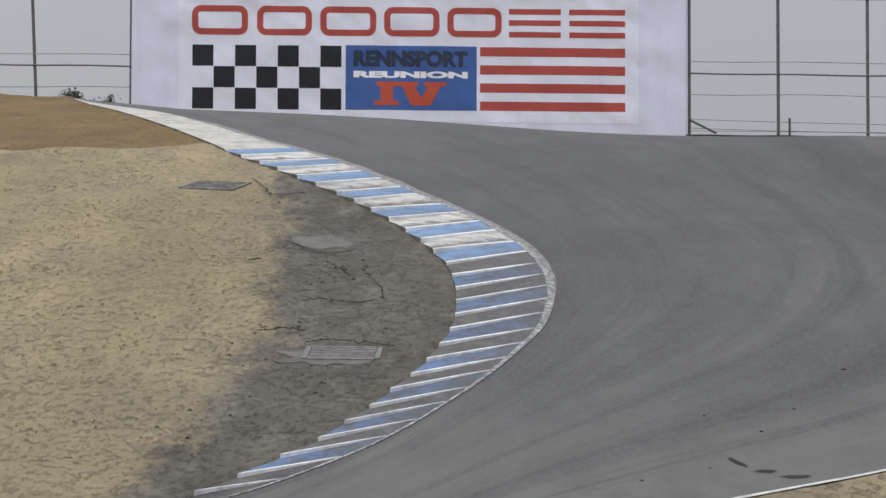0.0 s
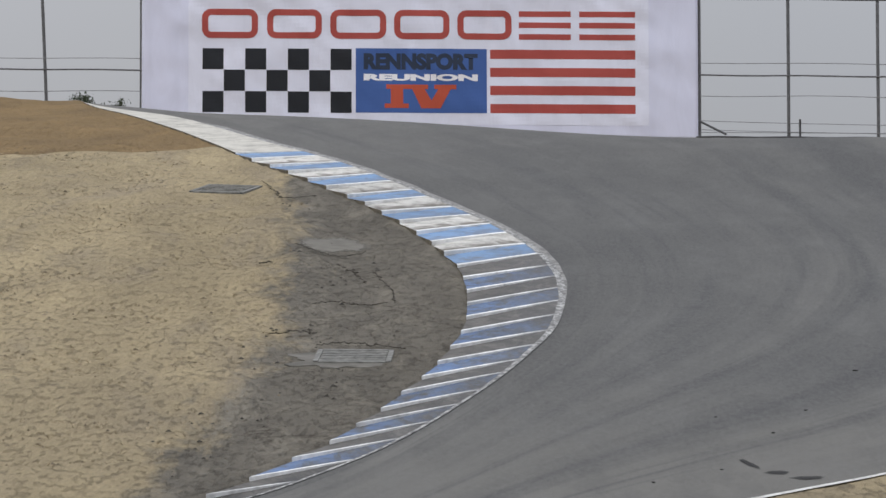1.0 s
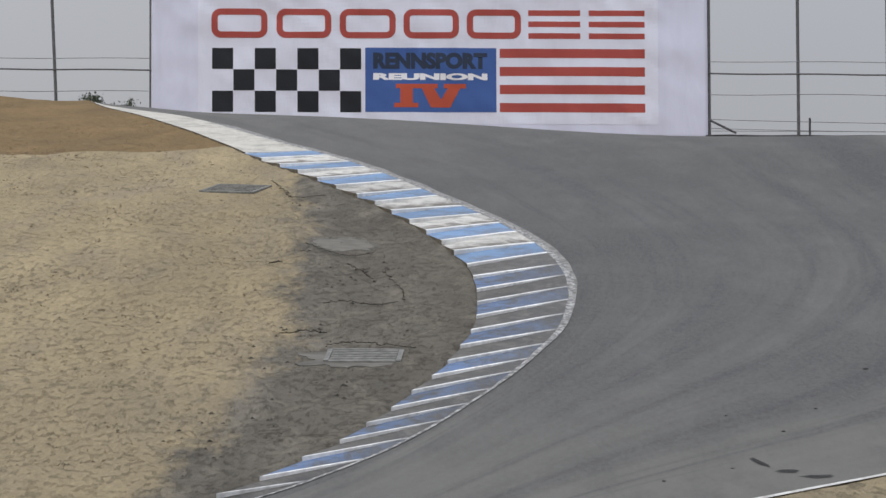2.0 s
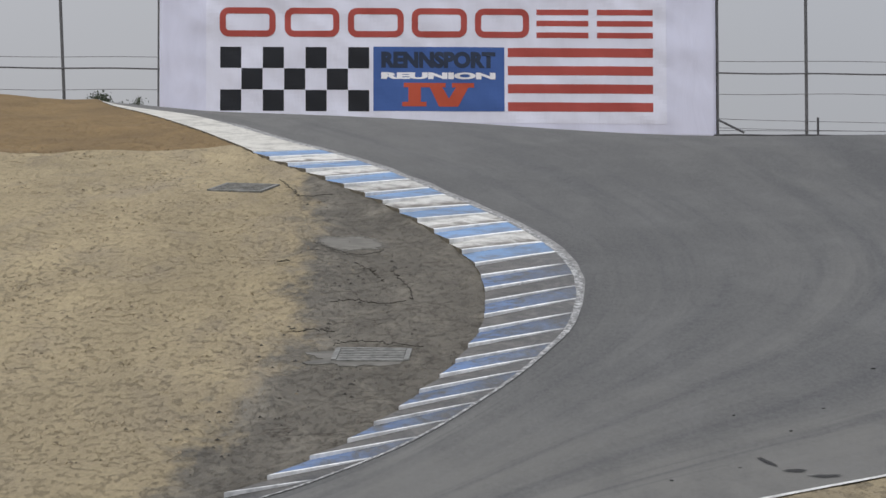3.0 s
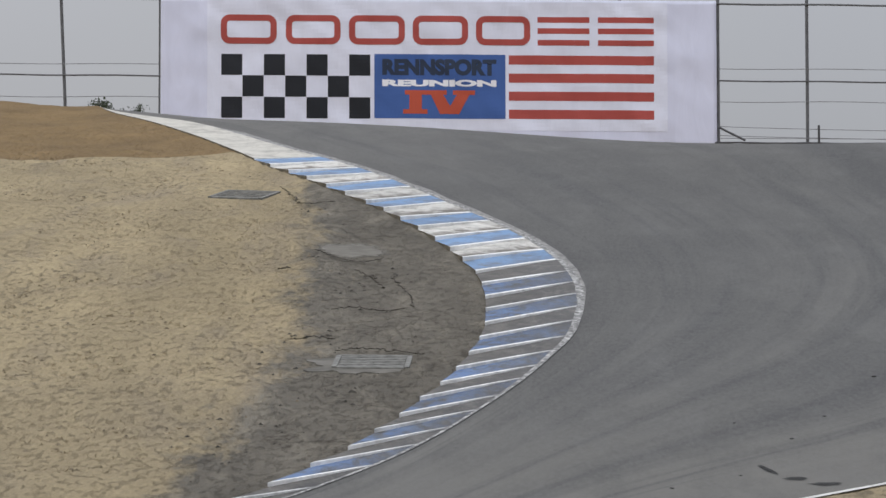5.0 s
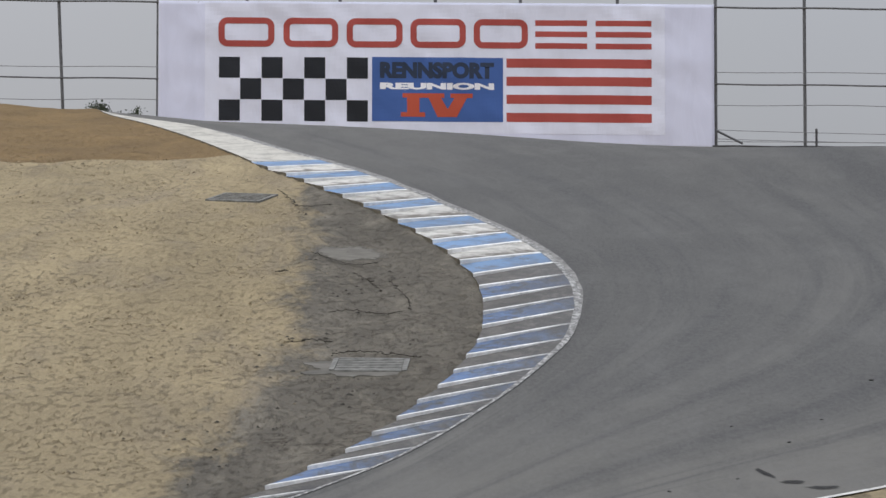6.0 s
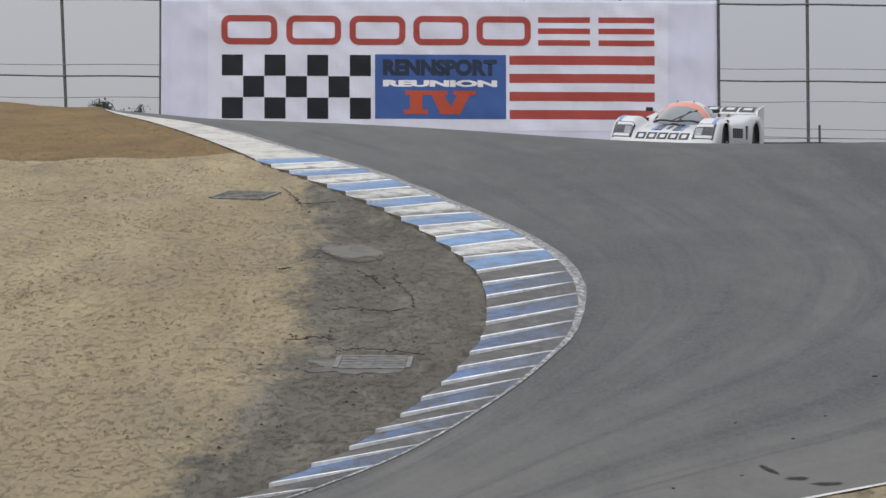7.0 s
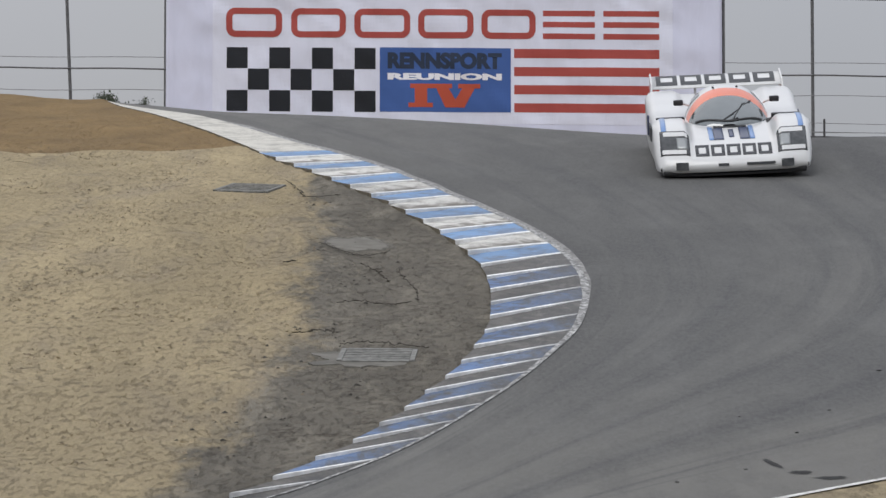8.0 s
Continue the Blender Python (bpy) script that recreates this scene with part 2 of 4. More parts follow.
RISER_WORN = painted("worn_white_step_paint", (0.90, 0.90, 0.89), (0.36, 0.35, 0.33), 0.14, (0.26, 0.25, 0.24), 2.0, (0.34, 0.34, 0.34), (0.62, 0.95))
LINE_PAINT = painted("scuffed_white_line", (0.54, 0.535, 0.52), (0.11, 0.11, 0.108), 0.80, (0.08, 0.08, 0.08), 3.5)
APRON_PAINT = painted("dusty_white_paint", (0.60, 0.575, 0.51), (0.31, 0.285, 0.24), 0.34)
OUTER_LINE = painted("white_outer_line", (0.62, 0.61, 0.58), (0.25, 0.23, 0.20), 0.35, (0.16, 0.15, 0.14), 2.5)
STRIP = painted("worn_edge_strip", (0.30, 0.295, 0.28), (0.12, 0.118, 0.112), 0.62, (0.075, 0.075, 0.075), 2.5)
RUBBER_MARK = simple("tyre_rubber_mark", (0.084, 0.083, 0.080), 0.9, vary=0.25, scale=9, spec=0.2)
SILT = simple("drain_silt", (0.060, 0.055, 0.046), 0.95, vary=0.2, scale=10, spec=0.1)
SILT_CLOD = simple("grey_clods", (0.085, 0.076, 0.062), 0.95, vary=0.3, scale=4)
KERB_SIDE = simple("earth_caked_concrete", (0.175, 0.152, 0.115), 0.95, vary=0.22, scale=6, spec=0.1)
IRON = simple("dusty_cast_iron", (0.225, 0.222, 0.205), 0.85, 0.1, vary=0.25, scale=12)
# dark colour that stands in for the shade inside the silt cracks
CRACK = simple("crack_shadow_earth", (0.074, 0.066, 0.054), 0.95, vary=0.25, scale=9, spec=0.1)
STEEL = simple("galvanised_steel", (0.13, 0.132, 0.138), 0.6, 0.3, vary=0.15, scale=8)
WIRE = simple("fence_wire", (0.22, 0.225, 0.235), 0.6, 0.2, vary=0.1, scale=8)
DARK_RAIL = simple("dark_rail", (0.07, 0.07, 0.075), 0.6, 0.3, vary=0.15, scale=6)


def stain(name, c, much):
    """A thin layer on the ground that thins out to its edge."""
    k = Mat(name, 0.95, spec=0.1)
    k.color(k.mix(k.ramp(k.noise(6.0, 6), 0.35, 0.65), c, tuple(v * 0.75 for v in c)))
    cover = k.math("ADD", k.attr("core"), k.ramp(k.noise(1.0, 7, k.stretch((9, 4, 4)), 0.7), 0.25, 0.75, -0.35, 0.35))
    k.link(k.ramp(cover, 0.12, 0.75, 0.0, much), k.b.inputs["Alpha"])
    return k.m


RUBBER_STAIN = stain("soft_rubber_scuff", (0.046, 0.046, 0.047), 0.75)
DUSTY_CONCRETE = stain("dusty_concrete", (0.215, 0.203, 0.178), 0.85)


def cloth(name, c):
    k = Mat(name, 0.75, spec=0.25)
    crease = k.noise(1.0, 5, k.stretch((1.5, 1, 0.55)), 0.6, 0.9)
    k.color(k.mix(k.ramp(crease, 0.3, 0.7), c, tuple(v * 0.90 for v in c)))
    k.bump(crease, 0.35, 0.06)
    return k.m


VINYL = cloth("white_banner_vinyl", (0.645, 0.66, 0.80))
PANEL_VINYL = cloth("white_printed_vinyl", (0.70, 0.715, 0.83))
INK_RED = cloth("red_ink", (0.38, 0.075, 0.064))
INK_BLACK = cloth("black_ink", (0.018, 0.020, 0.025))
INK_BLUE = cloth("blue_ink", (0.055, 0.115, 0.33))
INK_NAVY = cloth("navy_ink", (0.030, 0.043, 0.075))
INK_WHITE = cloth("white_ink", (0.80, 0.80, 0.84))
INK_ORANGE = cloth("orange_ink", (0.45, 0.082, 0.045))


def lacquer(name, c, rough=0.28):
    k = Mat(name, rough, spec=0.5)
    k.b.inputs["Coat Weight"].default_value = 0.4
    k.b.inputs["Coat Roughness"].default_value = 0.12
    grime = k.ramp(k.noise(2.5, 6), 0.45, 0.8)
    k.color(k.mix(k.math("MULTIPLY", grime, 0.18), c, tuple(v * 0.6 for v in c)))
    return k.m


CAR_WHITE = lacquer("white_lacquer", (0.58, 0.58, 0.575))
CAR_BLUE = lacquer("light_blue_lacquer", (0.105, 0.215, 0.45))
CAR_NAVY = lacquer("navy_lacquer", (0.018, 0.032, 0.085), 0.4)
CAR_GREY = simple("grey_lettering", (0.055, 0.058, 0.064), 0.6, vary=0.08)
CAR_ORANGE = lacquer("orange_sun_strip", (0.66, 0.165, 0.09))
CAR_BLACK = simple("matt_black_trim", (0.018, 0.018, 0.02), 0.6, vary=0.1)
TYRE = simple("racing_tyre_rubber", (0.022, 0.022, 0.023), 0.85, vary=0.2)
RIM = simple("brushed_alloy", (0.42, 0.42, 0.42), 0.35, 0.9, vary=0.1)


def make_windscreen():
    k = Mat("tinted_windscreen", 0.06, spec=0.8)
    k.b.inputs["IOR"].default_value = 1.7
    k.color(k.mix(k.ramp(k.noise(3, 4), 0.3, 0.7), (0.070, 0.085, 0.088), (0.095, 0.110, 0.113)))
    k.b.inputs["Coat Weight"].default_value = 0.6
    k.b.inputs["Coat Roughness"].default_value = 0.03
    return k.m


def make_lamp_glass():
    k = Mat("headlamp_cover", 0.22, spec=0.4)
    k.color(k.mix(k.ramp(k.noise(9, 3), 0.4, 0.65), (0.035, 0.037, 0.040), (0.065, 0.068, 0.071)))
    k.b.inputs["Coat Weight"].default_value = 0.25
    return k.m


WINDSCREEN, LAMP_GLASS = make_windscreen(), make_lamp_glass()
LAMP_SILVER = simple("lamp_reflector", (0.30, 0.31, 0.31), 0.3, 0.6, vary=0.05)


def make_leaf():
    k = Mat("dusty_leaves", 0.7, spec=0.2)
    k.color(k.mix(k.island(), (0.035, 0.048, 0.030), (0.075, 0.090, 0.055)))
    return k.m


LEAF = make_leaf()
BARK = simple("grey_bark", (0.10, 0.08, 0.06), 0.9, vary=0.25, scale=14)
STRAW = simple("dry_straw", (0.46, 0.37, 0.235), 0.9, vary=0.3, scale=3)
CLOD = simple("tan_clods", (0.28, 0.225, 0.152), 0.95, vary=0.3, scale=4)


# ---------------------------------------------------------------- mesh helpers
def mesh_object(name, bm, material, smooth=True):
    me = bpy.data.meshes.new(name)
    bm.normal_update()
    bm.to_mesh(me)
    bm.free()
    for m in material if isinstance(material, (list, tuple)) else (material,):
        me.materials.append(m)
    if smooth:
        me.polygons.foreach_set("use_smooth", [True] * len(me.polygons))
    return new(name, me)


def part(name, bm, material, parent, label="", smooth=False):
    ob = mesh_object(name, bm, material, smooth)
    ob.parent = parent
    return tagged(ob, label)


def box(bm, x0, x1, y0, y1, z0, z1, bevel=0.0, m=None):
    """A box added to bm, its edges rounded."""
    t = bmesh.new()
    bmesh.ops.create_cube(t, size=1.0)
    for v in t.verts:
        v.co = Vector(((x0 + x1) / 2 + v.co.x * (x1 - x0), (y0 + y1) / 2 + v.co.y * (y1 - y0), (z0 + z1) / 2 + v.co.z * (z1 - z0)))
    if bevel:
        bmesh.ops.bevel(t, geom=t.edges[:], offset=bevel, segments=2, affect="EDGES", profile=0.6)
    return merge(bm, t, m)


def merge(bm, t, m=None):
    if m is not None:
        bmesh.ops.transform(t, matrix=m, verts=t.verts)
    made = {v: bm.verts.new(v.co) for v in t.verts}
    for f in t.faces:
        bm.faces.new([made[v] for v in f.verts])
    t.free()
    return bm


def tube(bm, points, radius, sides=8, radius_end=None):
    """A round rod along points."""
    rings = []
    pts = [Vector(p) for p in points]
    for i, p in enumerate(pts):
        d = (pts[min(i + 1, len(pts) - 1)] - pts[max(i - 1, 0)]).normalized()
        q = d.to_track_quat("Z", "Y")
        r = radius if radius_end is None else radius + (radius_end - radius) * i / (len(pts) - 1)
        rings.append([bm.verts.new(p + q @ Vector((r * math.cos(a), r * math.sin(a), 0))) for a in [2 * math.pi * k / sides for k in range(sides)]])
    for a, b in zip(rings, rings[1:]):
        for k in range(sides):
            bm.faces.new((a[k], a[(k + 1) % sides], b[(k + 1) % sides], b[k]))
    bm.faces.new(rings[0][::-1])
    bm.faces.new(rings[-1])
    return bm


def sheet(bm, fn, us, vs, flip=False):
    """A grid of faces through fn(u, v)."""
    grid = [[bm.verts.new(fn(u, v)) for u in us] for v in vs]
    for j in range(len(vs) - 1):
        for i in range(len(us) - 1):
            q = (grid[j][i], grid[j][i + 1], grid[j + 1][i + 1], grid[j + 1][i])
            bm.faces.new(q[::-1] if flip else q)
    return grid


def thick(bm, depth):
    """Gives an open sheet its thickness, away from its normals."""
    bm.normal_update()
    bmesh.ops.solidify(bm, geom=bm.faces[:], thickness=depth)
    return bm


def steps(a, b, n):
    return [a + (b - a) * i / n for i in range(n + 1)]


# ---------------------------------------------------------------- the lie of the land
def hermite(xs, ys, x):
    xs, ys = np.asarray(xs, float), np.asarray(ys, float)
    x = np.clip(np.asarray(x, float), xs[0], xs[-1])
    h = np.diff(xs)
    d = np.diff(ys) / h
    m = np.empty(len(xs))
    m[0], m[-1] = d[0], d[-1]
    m[1:-1] = (d[:-1] * h[1:] + d[1:] * h[:-1]) / (h[1:] + h[:-1])
    i = np.clip(np.searchsorted(xs, x) - 1, 0, len(xs) - 2)
    u = (x - xs[i]) / h[i]
    return (1 + 2 * u) * (1 - u) ** 2 * ys[i] + u * (1 - u) ** 2 * h[i] * m[i] + u * u * (3 - 2 * u) * ys[i + 1] + u * u * (u - 1) * h[i] * m[i + 1]


# three long sections through the hill: the mound, the kerb, the racing line
RIGHT_Y = (-3000, -60, 0, 8, 15, 22, 28, 35, 45, 47.2, 50, 54.5, 58, 63, 75, 91, 100, 130, 300, 3500)
RIGHT = (-4, -2.2, -1.75, -1.62, -1.18, -0.19, 0.88, 2.14, 3.96, 4.42, 4.89, 5.378, 5.67, 6.02, 7.275, 8.75, 8.9, 6.0, -8, -60)
MID_Y = (-3000, -60, 0, 8, 15, 22, 28, 35, 45, 51, 54.5, 58, 65, 75, 91, 100, 130, 300, 3500)
MID = (-4, -2.2, -1.75, -1.62, -1.18, -0.19, 0.88, 2.14, 3.88, 4.93, 5.54, 6.07, 6.62, 7.6, 9.2, 9.3, 6.0, -8, -60)
LEFT_Y = (-3000, -60, 0, 8, 15, 22, 28, 35, 45, 52, 59, 65, 72, 80, 91, 100, 130, 300, 3500)
LEFT = (-4, -2.2, -1.75, -1.62, -1.18, -0.19, 0.92, 2.22, 3.98, 5.02, 6.24, 7.15, 7.66, 8.4, 9.4, 9.4, 6.0, -8, -60)


def height(x, y):
    """The hill's height: it climbs from the camera to a crest and on to the fence."""
    u = -1.25 + 7.25 * np.tanh((np.asarray(x, float) + 1.25) / 7.25)
    a, b, c = -6.0, -1.5, 3.5
    l, m, r = hermite(LEFT_Y, LEFT, y), hermite(MID_Y, MID, y), hermite(RIGHT_Y, RIGHT, y)
    return l * (u - b) * (u - c) / ((a - b) * (a - c)) + m * (u - a) * (u - c) / ((b - a) * (b - c)) + r * (u - a) * (u - b) / ((c - a) * (c - b)) + EYE_Z


def spline(points, n):
    """n + 1 points evenly along a smooth curve through the given ones."""
    p = np.array(points, float)
    s = np.concatenate(([0], np.cumsum(np.linalg.norm(np.diff(p, axis=0), axis=1))))
    t = np.linspace(0, s[-1], n + 1)
    return np.stack((hermite(s, p[:, 0], t), hermite(s, p[:, 1], t)), 1)


KERB_OUTER = ((-6.50, 66.00), (-5.98, 63.50), (-5.22, 61.30), (-4.40, 58.70), (-3.54, 55.97), (-2.45, 52.37), (-1.49, 49.36), (-0.64, 46.25), (0.11, 43.01), (0.76, 39.88), (1.04, 38.21), (1.28, 36.19), (1.37, 34.66), (1.37, 33.28), (1.28, 31.61), (1.12, 30.10), (0.93, 29.06), (0.71, 27.93), (0.51, 27.04), (0.28, 26.13), (0.07, 25.36), (-0.33, 24.11), (-0.70, 23.21), (-1.04, 22.45), (-2.00, 21.00), (-3.40, 19.60))
KERB_INNER = ((-6.56, 66.0), (-6.05, 62.6), (-3.29, 51.97), (-2.95, 50.62), (-2.63, 49.16), (-2.33, 47.78), (-2.03, 46.7), (-1.74, 45.68), (-1.44, 44.49), (-1.17, 43.44), (-0.88, 42.22), (-0.65, 41.27), (-0.44, 40.16), (-0.22, 39.03), (-0.03, 37.83), (0.13, 36.78), (0.26, 35.74), (0.38, 34.7), (0.43, 33.66), (0.45, 32.64), (0.44, 31.69), (0.42, 30.75), (0.36, 29.8), (0.26, 28.89), (0.02, 27.19), (-0.14, 26.42), (-0.29, 25.63), (-0.46, 24.95), (-0.63, 24.23), (-0.87, 23.53), (-1.12, 22.75), (-1.36, 22.1), (-2.35, 20.9), (-3.7, 19.3))
# where the kerb's steps start along its inner and outer edge, as shares of their length
STEP_IN = (0.3564, 0.3856, 0.4087, 0.4301, 0.4554, 0.4777, 0.5036, 0.5239, 0.5475, 0.5706, 0.5959, 0.6182, 0.6391, 0.6617, 0.6825, 0.7034, 0.723, 0.7424, 0.762, 0.7811, 0.7995, 0.8163, 0.8322, 0.8486, 0.8633, 0.8786, 0.8938, 0.9107, 0.9251)
STEP_OUT = (0.344, 0.3623, 0.3872, 0.4063, 0.4274, 0.4496, 0.4753, 0.4941, 0.5229, 0.5439, 0.5658, 0.5867, 0.6122, 0.6322, 0.6550, 0.6735, 0.6925, 0.7128, 0.7335, 0.7552, 0.774, 0.7925, 0.8075, 0.8265, 0.8412, 0.8582, 0.874, 0.8932, 0.9125)

# ---------------------------------------------------------------- ground
ROAD_LEFT = ((150, 92), (70, 91), (35, 87.5), (12, 83), (0, 77), (-5.5, 71)) + KERB_OUTER + ((-8, 17.6), (-20, 16))
ROAD_RIGHT = ((150, 78), (70, 77), (38, 72), (20, 64), (12, 55), (9.6, 47), (9.0, 41), (8.4, 35), (6.9, 29), (4.6, 25.0), (2.96, 23.11),
              (2.42, 22.6), (1.2, 21.3), (-0.8, 18.2), (-4, 13.5), (-10, 10), (-20, 8))
LEFT_CURVE, RIGHT_CURVE = spline(ROAD_LEFT, 420), spline(ROAD_RIGHT, 420)
INNER_CURVE, OUTER_CURVE = spline(KERB_INNER, 400), spline(KERB_OUTER, 400)


def inside(px, py, poly):
    """Even-odd test of many points against a closed outline."""
    ok = np.zeros(px.shape, bool)
    for (x0, y0), (x1, y1) in zip(poly, np.roll(poly, -1, axis=0)):
        cross = ((y0 > py) != (y1 > py))
        if y1 != y0:
            ok ^= cross & (px < (x1 - x0) * (py - y0) / (y1 - y0) + x0)
    return ok


SPOTS = ((-2.46, 43.75, 1.0), (-0.58, 28.7, 0.9), (-0.92, 37.25, 0.9))       # level places: drains and concrete


def make_ground():
    far = [-3000, -1200, -500, -250, -140, -90, -60, -42, -32, -25, -20, -17, -15, -13.5]
    xs = np.array(far + list(np.arange(-12.5, 6.01, 0.16)) + [7, 8, 9.5, 11, 12.5] + [-v for v in far[::-1]])
    ys = np.array([-3000, -1000, -300, -100, -50, -25, -12, -5, 0, 4, 7, 10, 12, 14, 16, 17.5, 18.7] + list(np.arange(19.5, 68.01, 0.2))
                  + [69, 70.5, 72, 74, 76, 78, 80, 82, 84, 86, 88, 90, 92, 95, 98, 102, 107, 113, 120, 130, 145, 170, 220, 300, 450, 700, 1200, 2000, 3400])
    gx, gy = np.meshgrid(xs, ys)
    gz = height(gx, gy)
    road = inside(gx, gy, np.concatenate((LEFT_CURVE, RIGHT_CURVE[::-1])))
    kerb = inside(gx, gy, np.concatenate((INNER_CURVE, OUTER_CURVE[::-1])))
    edge = np.interp(gy, INNER_CURVE[::-1, 1], INNER_CURVE[::-1, 0])
    # lumpy earth away from the kerb, a shallow ledge where the mown brow begins
    bumps = np.array([[noise.fractal(Vector((x * 0.9, y * 0.55, 0)), 0.9, 2.1, 5) for x in xs] for y in ys])
    away = np.clip((edge - gx) / 1.2, 0, 1)
    near = (gx > -13) & (gx < 7) & (gy > 19) & (gy < 68)
    for sx, sy, sr in SPOTS:
        away = away * np.clip(np.hypot(gx - sx, (gy - sy) * 0.7) / sr - 0.4, 0, 1)
    gz = gz + np.where(near & ~road & (gx < edge), bumps * 0.05 * away, 0)
    # silt lies up against the kerb's inner edge and runs on beneath it
    outer = np.maximum(np.interp(gy, OUTER_CURVE[::-1, 1], OUTER_CURVE[::-1, 0]), edge + 0.08)
    u = np.clip((gx - edge) / (outer - edge), 0, 1)
    along_kerb = (gy > 20) & (gy < 66) & near
    bank = np.where(gx < edge, 0.058 * np.clip(1 - (edge - gx) / 0.8, 0, 1) ** 2, 0.038 * (1 - u) - 0.012 * u)
    gz = gz + np.where(along_kerb & (gx < outer), bank, 0)
    gz = np.where(road & ~(along_kerb & (gx < outer)), gz - 0.012, gz)
    bx = np.interp(gy, [19, 22.4, 23.1, 23.9, 25.1, 26.1, 27, 27.5, 28.5, 29.4, 30.3, 31.2, 32.9, 35.2, 37.3, 39.1, 41.2, 43, 44.5, 45.4, 47, 50.5], [-2.6, -1.96, -1.86, -1.70, -1.60, -1.56, -1.52, -1.46, -1.32, -1.30, -1.21, -1.30, -1.42, -1.44, -1.47, -1.47, -1.55, -1.73, -1.85, -1.6, -0.9, -0.9])
    apron = np.where(near, np.clip(0.5 + (gx - bx) / 0.9, 0, 1), 0) * (gx < edge + 1.0)
    brow = np.clip(0.5 + (gy - 50.6 - 0.12 * (gx + 4)) / 0.7, 0, 1)
    me = bpy.data.meshes.new("ground")
    nx, ny = len(xs), len(ys)
    k = np.arange(nx * ny).reshape(ny, nx)
    faces = np.stack((k[:-1, :-1], k[:-1, 1:], k[1:, 1:], k[1:, :-1]), -1).reshape(-1, 4)
    me.from_pydata(np.stack((gx, gy, gz), -1).reshape(-1, 3).tolist(), [], faces.tolist())
    for name, v in (("apron", apron), ("brow", brow)):
        me.attributes.new(name, "FLOAT", "POINT").data.foreach_set("value", v.ravel())
    me.polygons.foreach_set("use_smooth", [True] * len(me.polygons))
    me.materials.append(DIRT)
    return tagged(new("ground", me), "dry tan hillside with dead grass and grey silt", "ground", kind="structure")


def make_road():
    n, across = 420, 44
    d = np.linalg.norm(np.diff((LEFT_CURVE + RIGHT_CURVE) / 2, axis=0), axis=1)
    run = np.concatenate(([0], np.cumsum(d)))
    s = np.linspace(0, 1, across + 1)
    px = LEFT_CURVE[:, :1] * (1 - s) + RIGHT_CURVE[:, :1] * s
    py = LEFT_CURVE[:, 1:] * (1 - s) + RIGHT_CURVE[:, 1:] * s
    pz = height(px, py) + np.where(s > 0.999, 0.002, 0.012)
    k = np.arange((n + 1) * (across + 1)).reshape(n + 1, across + 1)
    faces = np.stack((k[:-1, :-1], k[1:, :-1], k[1:, 1:], k[:-1, 1:]), -1).reshape(-1, 4)
    me = bpy.data.meshes.new("road")
    me.from_pydata(np.stack((px, py, pz), -1).reshape(-1, 3).tolist(), [], faces.tolist())
    uv = me.uv_layers.new(name="UVMap")
    flat = np.stack(np.broadcast_arrays(s[None, :] * 12.0, run[:, None]), -1).reshape(-1, 2)
    loops = np.empty(len(me.loops), int)
    me.loops.foreach_get("vertex_index", loops)
    uv.data.foreach_set("uv", flat[loops].ravel())
    me.polygons.foreach_set("use_smooth", [True] * len(me.polygons))
    me.materials.append(ASPHALT)
    return tagged(new("road", me), "grey worn asphalt race track with dark tyre streaks", "road", kind="structure")


def along(curve, f):
    """The point at share f of a curve."""
    a = np.clip(f, 0, 1) * (len(curve) - 1)
    i = np.minimum(a.astype(int) if isinstance(a, np.ndarray) else int(a), len(curve) - 2)
    w = a - i
    return curve[i] * (1 - w) + curve[i + 1] * w


def ribbon(curve, f0, f1, width, lift, n, inward=1.0, over=0.004, thin=(2.0, 2.1)):
    """A strip beside a curve, laid on the land; it tapers to its ends, and to under half between the two shares in thin."""
    bm = bmesh.new()
    rows = []
    for f in steps(f0, f1, n):
        p = along(curve, f)
        t = along(curve, min(f + 0.002, 1)) - along(curve, max(f - 0.002, 0))
        t = t / np.linalg.norm(t)
        side = np.array((t[1], -t[0])) * inward
        fade = min(1, (f - f0) / 0.04 + 0.05, (f1 - f) / 0.06 + 0.05) * (1 - 0.6 * min(1, max(0, (f - thin[0]) / (thin[1] - thin[0]))))
        wob = width * fade * (1 + 0.3 * noise.noise(Vector((f * 60, 0, 0))))
        rows.append([bm.verts.new((*q, float(height(*q)) + lift)) for q in (p - side * over * fade * (1 + 0.35 * noise.noise(Vector((f * 40, 5, 0)))), p + side * wob * 0.5, p + side * wob)])
    for a, b in zip(rows, rows[1:]):
        for i in (0, 1):
            bm.faces.new((a[i], b[i], b[i + 1], a[i + 1]))
    bm.normal_update()
    if sum(f.normal.z for f in bm.faces) < 0:
        bmesh.ops.reverse_faces(bm, faces=bm.faces[:])
    return bm


INNER_LIFT, OUTER_LIFT = 0.05, 0.014


